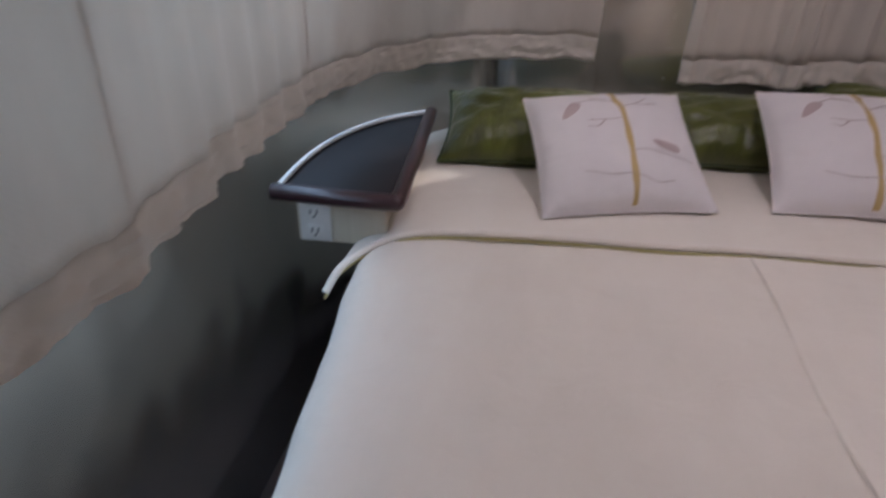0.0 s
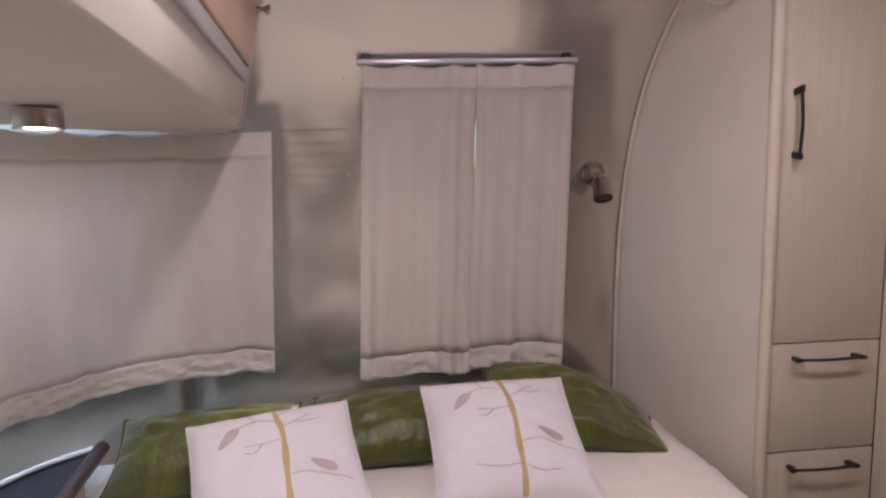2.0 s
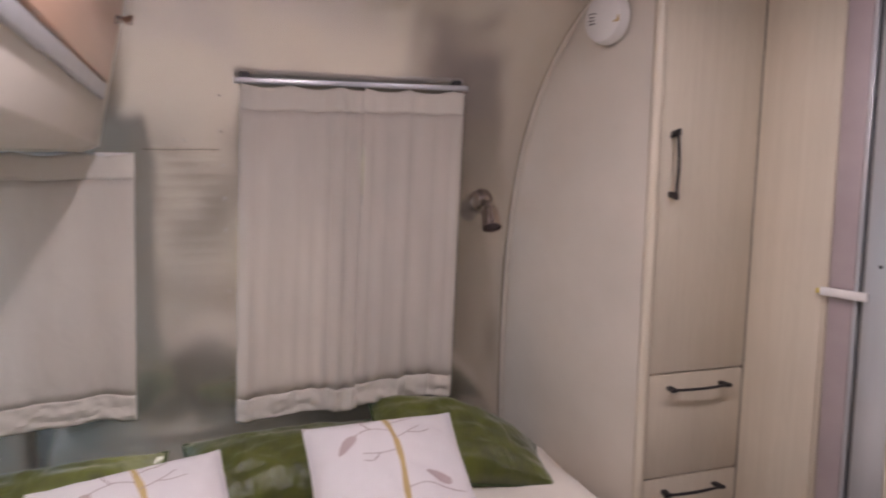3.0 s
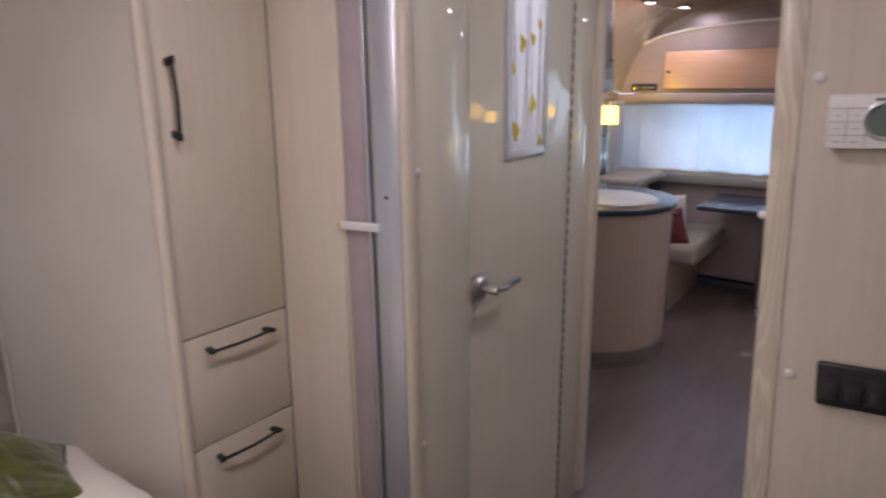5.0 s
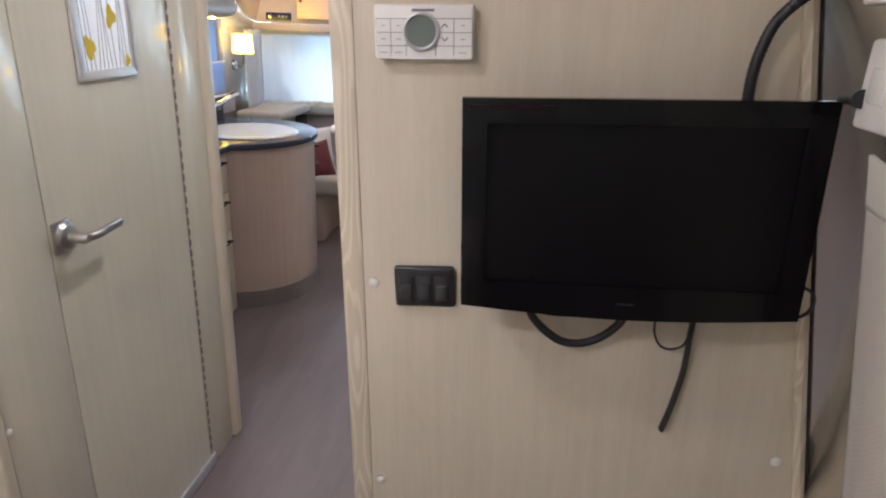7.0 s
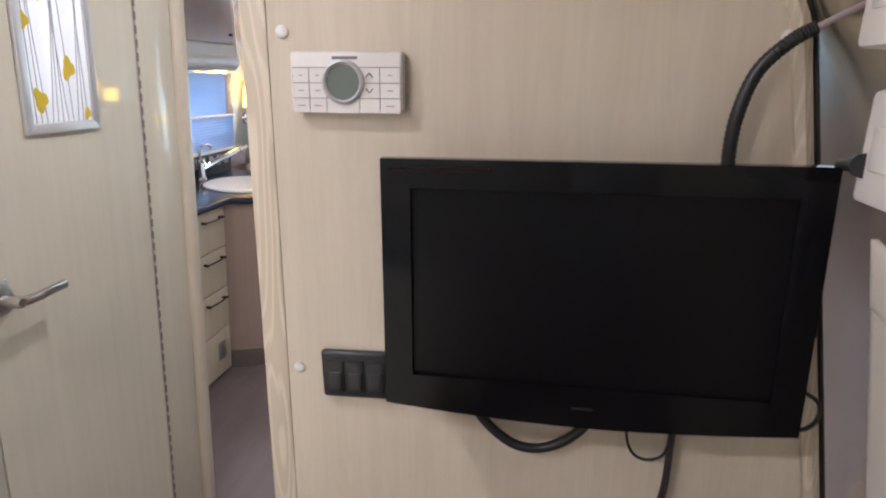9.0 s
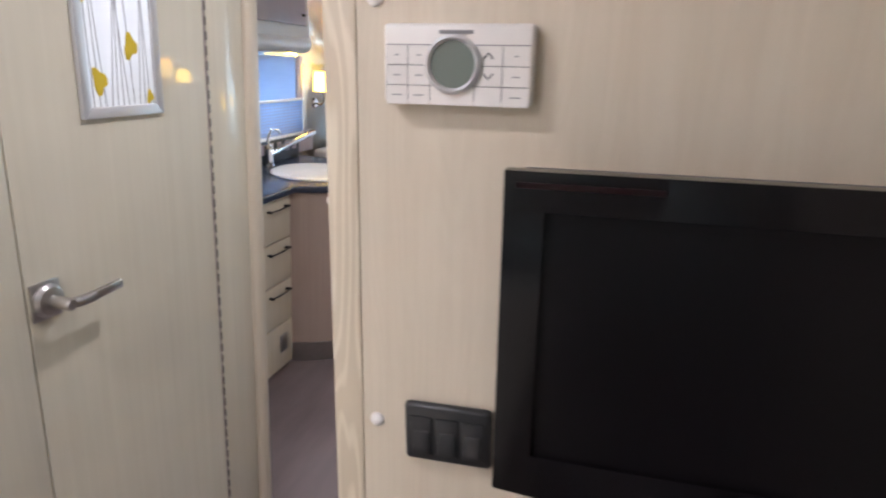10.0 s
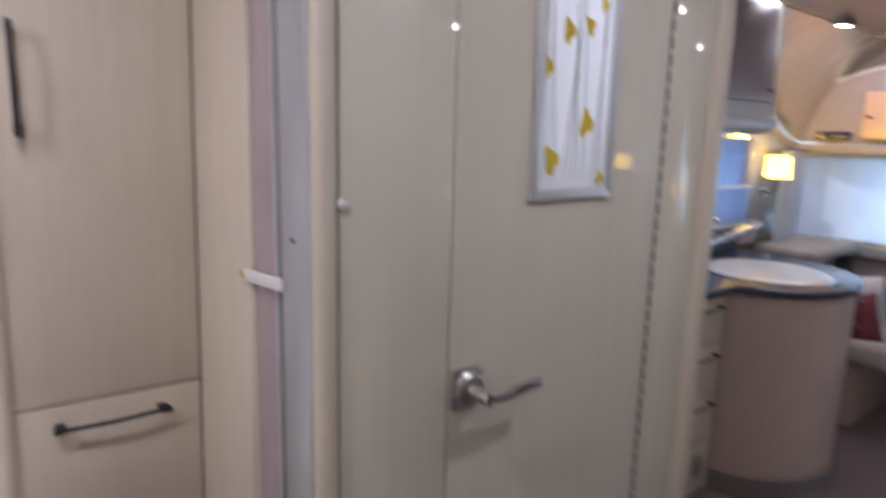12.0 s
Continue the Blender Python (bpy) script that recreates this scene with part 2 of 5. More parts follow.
def prism(pts, depth, m, bev=0.0, seg=2):
    """A polygon in the plane z = 0, drawn up by depth, then laid by m."""
    bm = bmesh.new()
    f = bm.faces.new([bm.verts.new((x, y, 0)) for x, y in pts])
    up = bmesh.ops.extrude_face_region(bm, geom=[f])
    bmesh.ops.translate(bm, vec=(0, 0, depth), verts=[g for g in up["geom"] if isinstance(g, bmesh.types.BMVert)])
    bmesh.ops.recalc_face_normals(bm, faces=bm.faces)
    if bev:
        bmesh.ops.bevel(bm, geom=[e for e in bm.edges if e.calc_face_angle(0) > 0.6], offset=bev, segments=seg, affect="EDGES", profile=0.5)
    bm.transform(m)
    return bm


def lathe(profile, n=24, m=None):
    """Radius and height, turned round z."""
    bm = bmesh.new()
    rings = [[bm.verts.new((r * math.cos(a * math.tau / n), r * math.sin(a * math.tau / n), z)) for a in range(n)] for r, z in profile]
    for a, b in zip(rings, rings[1:]):
        for i in range(n):
            bm.faces.new((a[i], a[(i + 1) % n], b[(i + 1) % n], b[i]))
    for ring in (rings[0], rings[-1]):
        bm.faces.new(ring)
    bmesh.ops.remove_doubles(bm, verts=bm.verts, dist=1e-6)
    if m:
        bm.transform(m)
    return bm


def spline(pts, per=6):
    pts = [Vector(p) for p in pts]
    if len(pts) < 3:
        return pts
    ext, out = [2 * pts[0] - pts[1], *pts, 2 * pts[-1] - pts[-2]], []
    for i in range(1, len(ext) - 2):
        a, b, c, d = ext[i - 1:i + 3]
        for k in range(per):
            t = k / per
            out.append(0.5 * (2 * b + (c - a) * t + (2 * a - 5 * b + 4 * c - d) * t * t + (3 * b - a - 3 * c + d) * t ** 3))
    return out + [pts[-1]]


def tube(pts, r, n=8, per=6, ripple=0.0, flat=1.0):
    """A round bar along a smooth line; ripple gives corrugated hose, flat a strap."""
    pts, bm, rings = spline(pts, per), bmesh.new(), []
    side = None
    for i, p in enumerate(pts):
        d = (pts[min(i + 1, len(pts) - 1)] - pts[max(i - 1, 0)]).normalized()
        ref = side if side else (Vector((0, 0, 1)) if abs(d.z) < 0.9 else Vector((0, 1, 0)))
        s = d.cross(ref).cross(d).normalized() if side else d.cross(ref).normalized()
        side = s
        u, rad = d.cross(s), r * (1 + (ripple if i % 2 else 0))
        rings.append([bm.verts.new(p + rad * (math.cos(a * math.tau / n) * s + flat * math.sin(a * math.tau / n) * u)) for a in range(n)])
    for a, b in zip(rings, rings[1:]):
        for i in range(n):
            bm.faces.new((a[i], a[(i + 1) % n], b[(i + 1) % n], b[i]))
    bm.faces.new(rings[0]), bm.faces.new(rings[-1])
    return bm


def join(*bms):
    out = bmesh.new()
    for b in bms:
        me = bpy.data.meshes.new("joined")
        b.to_mesh(me)
        b.free()
        out.from_mesh(me)
        bpy.data.meshes.remove(me)
    return out


def basis(o, u, v):
    """A pose at o with x along u and y nearest to v."""
    u = Vector(u).normalized()
    w = u.cross(Vector(v)).normalized()
    return Matrix.Translation(o) @ Matrix((u, w.cross(u), w)).transposed().to_4x4()


# ---- the shell of the trailer ----
CY, HALF, Z0, TOP = 1.315, 1.20, 0.70, 1.42
FACE_TV, DOOR_Y = 1.86, 1.642


def shrink(z, side):
    """How far the skin has come in at height z; side is 1 at the bed's head wall, -1 opposite."""
    n = 3.0 + 0.4 * side
    u = max(0.0, (z - Z0) / TOP)
    return max(0.0, 1 - u ** n) ** (1 / n)


def wall_y(z, side=1):
    return CY + side * HALF * shrink(z, side)


def skin_point(px, py, f, z):
    x = 0.75 + (px - 0.75) * f if px < 0.75 else 4.7 + (px - 4.7) * f if px > 4.7 else px
    return Vector((x, CY + py * f + max(0.0, x - 2.9) * 0.035, z))


def outline():
    """The plan of the trailer as a loop of (x, y from the middle)."""
    x0, x1, r = -0.45, 5.95, 0.62
    loop = [(x0 + r + i * (x1 - x0 - 2 * r) / 100, HALF) for i in range(101)]
    loop += [(x1 - r + r * math.sin(a), HALF - r + r * math.cos(a)) for a in [i * math.pi / 24 for i in range(1, 12)]]
    loop += [(x1, HALF - r - i * 2 * (HALF - r) / 24) for i in range(25)]
    loop += [(x1 - r + r * math.cos(a), -HALF + r - r * math.sin(a)) for a in [i * math.pi / 24 for i in range(1, 12)]]
    loop += [(x1 - r - i * (x1 - x0 - 2 * r) / 100, -HALF) for i in range(101)]
    loop += [(x0 + r - r * math.sin(a), -HALF + r - r * math.cos(a)) for a in [i * math.pi / 24 for i in range(1, 12)]]
    loop += [(x0, -HALF + r + i * 2 * (HALF - r) / 24) for i in range(25)]
    loop += [(x0 + r - r * math.cos(a), HALF - r + r * math.sin(a)) for a in [i * math.pi / 24 for i in range(1, 12)]]
    return loop


def opening(x, y, z):
    """Where the skin is cut for a window."""
    side = y > CY
    return ((0.58 < x < 1.0 and side and 0.98 < z < 1.62) or (x < 0.12 and 1.02 < z < 1.50 and 0.5 < y < 2.42)
            or (0.75 < x < 1.5 and not side and 1.0 < z < 1.5) or (4.1 < x < 4.72 and side and 1.06 < z < 1.47)
            or (x > 5.4 and 0.95 < z < 1.38 and 0.4 < y < 2.5))


def build_shell():
    loop = outline()
    levels = [(z, None) for z in (0, 0.3, 0.6, *[0.7 + 0.05 * i for i in range(25)])] + [(None, (k / 44) ** 1.15) for k in range(1, 45)]
    grid = []
    for z, k in levels:
        row = []
        for px, py in loop:
            side = py / HALF
            n = 3.0 + 0.4 * side
            if k is None:
                f, zz = shrink(z, side), z
            else:
                f = shrink(1.9, side) * (1 - k * 0.999)
                zz = Z0 + TOP * (1 - f ** n) ** (1 / n)
            row.append(skin_point(px, py, f, zz))
        grid.append(row)
    meshes = {name: bmesh.new() for name in ("wall_north", "wall_south", "wall_west", "wall_east", "ceiling")}
    keep = {name: {} for name in meshes}

    def vert(name, i, j):
        if (i, j) not in keep[name]:
            keep[name][(i, j)] = meshes[name].verts.new(grid[i][j])
        return keep[name][(i, j)]

    count = len(loop)
    for i in range(len(grid) - 1):
        for j in range(count):
            j2 = (j + 1) % count
            mid = (grid[i][j] + grid[i + 1][j2]) / 2
            if opening(*mid):
                continue
            name = "ceiling" if i >= 36 else "wall_west" if mid.x < 0.0 else "wall_east" if mid.x > 5.6 else "wall_north" if mid.y > CY else "wall_south"
            meshes[name].faces.new((vert(name, i, j), vert(name, i, j2), vert(name, i + 1, j2), vert(name, i + 1, j)))
    for name, bm in meshes.items():
        ob = part(name, bm, CEIL if name == "ceiling" else ALU)
        sol = ob.modifiers.new("thickness", "SOLIDIFY")
        out = sum((p.center - Vector((2.6, CY, 1.0))).dot(p.normal) * p.area for p in ob.data.polygons)
        sol.thickness, sol.offset = 0.05, 1 if out > 0 else -1
        tagged(ob, "mauve brown satin ceiling of the trailer" if name == "ceiling" else "satin aluminium curved inner skin of the trailer", "ceiling" if name == "ceiling" else "wall", kind="structure")


build_shell()
floor = tagged(part("floor", box(-0.6, 6.1, 0.0, 2.75, -0.05, 0.0, 0), FLOOR, smooth=False), "mauve grey vinyl floor running through the trailer", "floor", kind="structure")
ground = tagged(part("ground", box(-60, 60, -60, 60, -0.7, -0.6, 0), mat("dry gravel", (0.30, 0.28, 0.25), rough=0.9, bump=0.3, bump_scale=30), smooth=False), "pale gravel ground outside the trailer", "ground", kind="structure")

# ---- television partition ----
edge = [(min(0.40, max(0.118, wall_y(z, -1) + 0.002, 0.1785 + 0.16 * (z - 1.073))), z) for z in [0.05 * i - 0.03 for i in range(0, 39)]]
# the partition leans a little, with all that is screwed to it
LEAN = Matrix.Translation((0, 0.93, 1.25)) @ pose(0, 0, 0, -2.1, 0, 0) @ Matrix.Translation((0, -0.93, -1.25))
partition = thing("wall_partition", (FACE_TV, 0.5, 0), "pale ash laminate partition that carries a television", "wall", kind="structure")
TO_X = Matrix(((0, 0, 1, 0), (1, 0, 0, 0), (0, 1, 0, 0), (0, 0, 0, 1)))
poly = [(0.8945, -0.03), (0.8945, 2.02)] + [(y, z) for y, z in reversed(edge)]
part("panel", prism(poly, 0.045, Matrix.Translation((FACE_TV, 0, 0)) @ TO_X), WOOD, partition, smooth=False)
part("edge_trim", box(FACE_TV - 0.001, FACE_TV + 0.052, 0.8953, 0.931, -0.03, 2.02, 0.0015, 2), WOOD_TRIM, partition, "ash edging with arched grain")
part("side_trim", tube([(FACE_TV - 0.004, y + 0.02, z) for y, z in edge[2:]], 0.011, 6, 2), WOOD_TRIM, partition)
# thin dark tube painted in as the shadow line where panel meets skin
part("shade_line", tube([(FACE_TV - 0.003, y + 0.004, z) for y, z in edge[2:]], 0.003, 6, 2), DARK, partition, "dark line put in for the shade along the edge")
for k, (y, z) in enumerate([(0.8746, 1.559), (0.8774, 1.102), (0.877, 0.70), (0.285, 1.549), (0.19, 0.81)]):
    part("screw_cap", lathe([(0.0085, 0), (0.008, 0.003), (0.005, 0.005), (0.0, 0.0055)], 14, basis((FACE_TV, y, z), (0, 1, 0), (0, 0, -1)) @ pose(0, 0, 0, 0, 0, 0)), PLASTIC, partition)
part("catch", lathe([(0.007, 0), (0.007, 0.012), (0.004, 0.016), (0, 0.016)], 12, basis((FACE_TV + 0.03, 0.930, 1.350), (1, 0, 0), (0, 0, -1))), PLASTIC, partition, "white plastic door catch")
partition.matrix_basis = LEAN @ partition.matrix_basis

# ---- bathroom block with its door ----
bath = thing("wall_bathroom", (2.3, DOOR_Y, 0), "glossy sage laminate bathroom wall along the aisle", "wall", kind="structure")
part("panel", box(1.872, 2.078, DOOR_Y, DOOR_Y + 0.03, 0, 2.05, 0.002), DOOR, bath)
part("hinge_panel", box(2.646, 2.80, DOOR_Y - 0.004, DOOR_Y + 0.03, 0, 2.05, 0.002), DOOR, bath)
part("rounded_post", box(2.802, 2.858, DOOR_Y - 0.022, DOOR_Y + 0.04, 0, 2.05, 0.018, 4), WOOD, bath, "rounded ash post")
part("corner_trim", box(1.834, 1.870, DOOR_Y - 0.008, DOOR_Y + 0.046, 0, 2.05, 0.014, 4), WOOD, bath, "rounded ash corner post")
part("far_panel", box(2.84, 2.872, DOOR_Y + 0.042, 2.5, 0, 2.05, 0), WOOD, bath)
part("inner_side", box(1.874, 1.89, DOOR_Y + 0.046, 2.48, 0, 2.05, 0), PLASTIC, bath)
part("header", box(2.078, 2.646, DOOR_Y, DOOR_Y + 0.03, 1.955, 2.05, 0.002), DOOR, bath)
part("sill", box(1.874, 2.66, DOOR_Y - 0.012, DOOR_Y - 0.001, 0.0, 0.045, 0.003), TRACK, bath, "bluish aluminium base strip")
for z in (0.69, 1.37):
    part("screw_cap", lathe([(0.0085, 0), (0.008, 0.003), (0.005, 0.005), (0.0, 0.0055)], 14, basis((1.876, DOOR_Y - 0.001, z), (1, 0, 0), (0, 0, 1))), PLASTIC, bath)

door = thing("door_1", (2.36, DOOR_Y, 0.04), "closed sage laminate bathroom door with frosted glass window", "door", kind="structure")
DM = Matrix(((1, 0, 0, 0), (0, 0, 1, DOOR_Y), (0, 1, 0, 0), (0, 0, 0, 1)))
leaf_bm = bmesh.new()
for x0, x1, z0, z1 in ((2.082, 2.253, 0.04, 1.95), (2.466, 2.64, 0.04, 1.95), (2.253, 2.466, 0.04, 1.364), (2.253, 2.466, 1.869, 1.95)):
    leaf_bm = join(leaf_bm, prism([(x0, z0), (x1, z0), (x1, z1), (x0, z1)], 0.028, DM))
bmesh.ops.remove_doubles(leaf_bm, verts=leaf_bm.verts, dist=1e-5)
part("leaf", leaf_bm, DOOR, door, smooth=False)
# window of the door: mitred metal frame, frosted pane, printed reeds and leaves
wx0, wx1, wz0, wz1, fw = 2.247, 2.472, 1.358, 1.875, 0.022
wf = bmesh.new()
for pts in ([(wx0, wz0), (wx1, wz0), (wx1 - fw, wz0 + fw), (wx0 + fw, wz0 + fw)], [(wx0, wz1), (wx1, wz1), (wx1 - fw, wz1 - fw), (wx0 + fw, wz1 - fw)],
            [(wx0, wz0), (wx0, wz1), (wx0 + fw, wz1 - fw), (wx0 + fw, wz0 + fw)], [(wx1, wz0), (wx1, wz1), (wx1 - fw, wz1 - fw), (wx1 - fw, wz0 + fw)]):
    b = prism(pts, 0.010, Matrix(((1, 0, 0, 0), (0, 0, 1, DOOR_Y - 0.010), (0, 1, 0, 0), (0, 0, 0, 1))), 0.0025)
    wf = join(wf, b)
frame_ob = part("window_frame", wf, SILVER, door, "mitred grey metal frame")
pane = part("pane", box(wx0 + fw - 0.002, wx1 - fw + 0.002, DOOR_Y - 0.004, DOOR_Y - 0.001, wz0 + fw - 0.002, wz1 - fw + 0.002, 0), FROST, door, "frosted pane printed with grey reeds and yellow leaves", smooth=False)
reeds, rnd = [], random.Random(4)
for k in range(11):
    x = wx0 + 0.034 + k * 0.0155
    lean = rnd.uniform(-0.055, 0.055)
    x2 = min(max(x + lean, wx0 + 0.03), wx1 - 0.03)
    reeds.append(tube([(x, DOOR_Y - 0.0045, wz0 + fw), ((x + x2) / 2 + rnd.uniform(-0.004, 0.004), DOOR_Y - 0.0045, (wz0 + wz1) / 2), (x2, DOOR_Y - 0.0045, wz1 - fw)], 0.0010, 5))
for reed in reeds:
    part("reed_print", reed, REED, pane)
for x, z, s, a in [(2.299, 1.430, 0.032, 12), (2.389, 1.497, 0.032, -8), (2.328, 1.657, 0.027, 5), (2.384, 1.672, 0.022, 30), (2.279, 1.592, 0.022, 0), (2.436, 1.395, 0.018, -10), (2.420, 1.712, 0.017, 10), (2.31, 1.79, 0.026, -14), (2.40, 1.80, 0.02, 18)]:
    outline_pts = [(s * (0.62 + 0.38 * abs(math.cos(1.5 * t + 0.2))) * math.cos(t) * 0.62, s * (0.75 + 0.25 * math.cos(3 * t)) * math.sin(t)) for t in [i * math.tau / 18 for i in range(18)]]
    part("leaf_print", prism(outline_pts, 0.0012, Matrix.Translation((x, DOOR_Y - 0.0048, z)) @ pose(0, 0, 0, 90, 0, 0) @ pose(0, 0, 0, 0, 0, a)), YELLOW, pane)
# lever handle
hx, hz = 2.118, 1.035
handle = part("door_handle", box(2.086, 2.150, DOOR_Y - 0.006, DOOR_Y - 0.0005, hz - 0.037, hz + 0.037, 0.004), STEEL, door, "brushed steel lever handle")
part("rose", lathe([(0.033, 0), (0.033, 0.006), (0.027, 0.013), (0.012, 0.016), (0.011, 0.036), (0.0, 0.037)], 24, basis((hx, DOOR_Y - 0.006, hz), (1, 0, 0), (0, 0, 1))), STEEL, handle)
part("spindle", lathe([(0.0125, 0), (0.0125, 0.03), (0.010, 0.036), (0, 0.036)], 16, basis((hx, DOOR_Y - 0.03, hz), (1, 0, 0), (0, 0, 1))), STEEL, handle)
part("lever", tube([(hx, DOOR_Y - 0.052, hz), (hx + 0.03, DOOR_Y - 0.056, hz - 0.003), (hx + 0.06, DOOR_Y - 0.057, hz - 0.003)], 0.0105, 12, 6), STEEL, handle)
part("grip", box(-0.038, 0.038, -0.006, 0.006, -0.0095, 0.0095, 0.004, 2, pose(hx + 0.096, DOOR_Y - 0.055, hz - 0.002, 0, -1, 3)), STEEL, handle)
knuckle = None
for k in range(54):
    z = 0.07 + k * 0.0345
    if knuckle is None:
        knuckle = part("hinge_knuckle", lathe([(0.0028, 0), (0.0028, 0.021), (0.0, 0.021)], 8, pose(2.643, DOOR_Y - 0.004, 0.07)), HINGE, door)
    else:
        o = knuckle.copy()
        scene.collection.objects.link(o)
        o.matrix_basis = pose(0, 0, k * 0.0345)
part("hinge_strip", box(2.6405, 2.6455, DOOR_Y - 0.001, DOOR_Y + 0.02, 0.05, 1.95, 0), GREYBOX, door)

# ---- folded sliding screen between wardrobe and bathroom ----
track = thing("sliding_screen", (1.81, 1.74, 0), "folded aluminium framed screen standing beside the bathroom post", "screen")
M_SCREEN = basis((1.800, 1.800, 0), (0.032, -0.152, 0), (0.152, 0.032, 0))
# local: x along the face towards the post, y into the wall, z up (turned by the pose)
if (M_SCREEN.to_3x3() @ Vector((0, 0, 1))).z < 0:
    M_SCREEN = M_SCREEN @ pose(0, 0, 0, 180, 0, 0)
if (M_SCREEN.to_3x3() @ Vector((0, 1, 0))).x > 0:
    INTO = 1
else:
    INTO = -1


def slab(s0, s1, d0, d1, z0, z1, bev):
    a, b = sorted((INTO * d0, INTO * d1))
    return box(s0, s1, a, b, z0, z1, bev, 2, M_SCREEN)


part("wood_lip", slab(-0.002, 0.006, 0.0, 0.03, 0, 2.03, 0.002), WOOD, track)
part("leaf", slab(0.008, 0.062, 0.002, 0.03, 0.01, 2.02, 0.003), GREYBOX, track, "mauve grey folded leaf")
part("groove_strip", slab(0.064, 0.072, 0.0, 0.03, 0.01, 2.02, 0.002), TRACK, track)
part("shadow_groove", slab(0.0725, 0.079, 0.014, 0.03, 0.01, 2.02, 0), DARK, track)
part("channel", slab(0.080, 0.152, -0.003, 0.03, 0, 2.03, 0.010), TRACK, track, "rounded aluminium channel")
part("latch", slab(-0.006, 0.098, -0.012, -0.004, 1.236, 1.256, 0.003), PLASTIC, track, "white plastic strap latch")
part("latch_pin", slab(-0.012, -0.007, -0.012, -0.006, 1.240, 1.252, 0.001), YELLOW, track)
part("screw_hole", slab(0.112, 0.119, -0.0038, -0.0028, 1.312, 1.319, 0), IRON, track)

# ---- wardrobe ----
AX, AY, BX, BY = 1.458, 1.992, 1.306, 2.513
side_dir = Vector((BX - AX, BY - AY, 0))
wardrobe = thing("wardrobe", (1.6, 2.2, 0), "pale ash laminate wardrobe with one tall door above drawers", "wardrobe")
sd = side_dir.normalized()
M_SIDE = Matrix.Translation((AX, AY, 0)) @ Matrix(((sd.x, 0, -sd.y * -1, 0), (sd.y, 0, sd.x * -1, 0), (0, 1, 0, 0), (0, 0, 0, 1)))


def side_at(z):
    """Length along the slanted side at which it meets the skin."""
    return (wall_y(z) - 0.004 - AY) / sd.y


zs = [0.05 * i for i in range(0, 41)]
part("side_panel", prism([(0.0, 0.0)] + [(side_at(z), z) for z in zs] + [(0.0, 2.0)], 0.02, M_SIDE), CREAM, wardrobe, "cream side panel curved to the skin", smooth=False)
part("side_trim", tube([(AX + sd.x * side_at(z) - 0.006, AY + sd.y * side_at(z) - 0.006, z) for z in zs[13:]], 0.0055, 8, 2), CREAM, wardrobe, "white edging strip along the skin")
part("bullnose", lathe([(0.014, 0.0), (0.014, 2.03), (0, 2.03)], 20, pose(AX + 0.006, AY + 0.008, 0)), WOOD, wardrobe)
# carcass coloured near black, so the seams round the doors look shaded
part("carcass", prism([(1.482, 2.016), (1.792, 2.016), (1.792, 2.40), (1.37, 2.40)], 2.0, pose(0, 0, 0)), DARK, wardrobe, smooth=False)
part("filler_panel", prism([(1.7705, 2.0), (1.796, 1.803), (1.83, 1.803), (1.80, 2.015)], 2.03, pose(0, 0, 0), 0.002), WOOD, wardrobe)


def pull(a, b, out, parent):
    """A bowed black bar pull between two feet."""
    a, b, out = Vector(a), Vector(b), Vector(out)
    d = (b - a)
    bar = tube([a + out * 0.72 - d * 0.04, a + out * 0.86 + d * 0.12, a + out + d * 0.5, b + out * 0.86 - d * 0.12, b + out * 0.72 + d * 0.04], 0.0045, 8, 6, flat=0.8)
    reach, away = out.length, d.normalized()
    feet = [prism([(-0.009, 0), (0.006, 0), (0.012, reach), (-0.004, reach)], 0.009, basis(p, k * away, out) @ pose(0, 0, -0.0045), 0.0015) for p, k in ((a, -1), (b, 1))]
    return part("handle", join(bar, *feet), IRON, parent, "blackened iron bar handle")


FRONT = 1.999
for name, z0, z1 in (("door", 1.0145, 2.0), ("drawer", 0.7395, 1.0105), ("drawer", 0.464, 0.7355), ("drawer", 0.06, 0.46)):
    leaf = part(name, box(1.470, 1.7685, FRONT, FRONT + 0.018, z0, z1, 0.002), WOOD, wardrobe)
    if name == "door":
        pull((1.512, FRONT, 1.462), (1.510, FRONT, 1.607), (0, -0.030, 0), leaf)
    else:
        pull((1.540, FRONT, z1 - 0.034), (1.700, FRONT, z1 - 0.034), (0, -0.030, 0), leaf)
wardrobe.matrix_basis = Matrix.Translation((1.6, 2.0, 1.0)) @ pose(0, 0, 0, 0, 1.0, 0) @ Matrix.Translation((-1.6, -2.0, -1.0)) @ wardrobe.matrix_basis
alarm = thing("smoke_alarm", (1.40, 2.18, 1.885), "white plastic smoke alarm on the wardrobe side", "smoke alarm")
nrm = Vector((-sd.y, sd.x, 0))
M_AL = basis(Vector((AX, AY, 0)) + sd * 0.135 + Vector((0, 0, 1.895)), sd, (0, 0, 1))
if (M_AL.to_3x3() @ Vector((0, 0, 1))).dot(nrm) < 0:
    M_AL = M_AL @ pose(0, 0, 0, 180, 0, 0)
part("body", lathe([(0.062, 0), (0.062, 0.014), (0.056, 0.030), (0.035, 0.037), (0, 0.038)], 28, M_AL), PLASTIC, alarm)
for k in range(4):
    part("vent_slot", box(-0.012, 0.012, -0.0015, 0.0015, 0.034, 0.0375, 0.0005, 1, M_AL @ pose(0.024, -0.012 + 0.008 * k, 0.0)), IRON, alarm)
part("sticker", box(-0.011, 0.011, -0.008, 0.008, 0.030, 0.0345, 0.0005, 1, M_AL @ pose(-0.035, 0.01, 0.0, 0, -14, 0)), GOLD, alarm, "small yellow sticker")

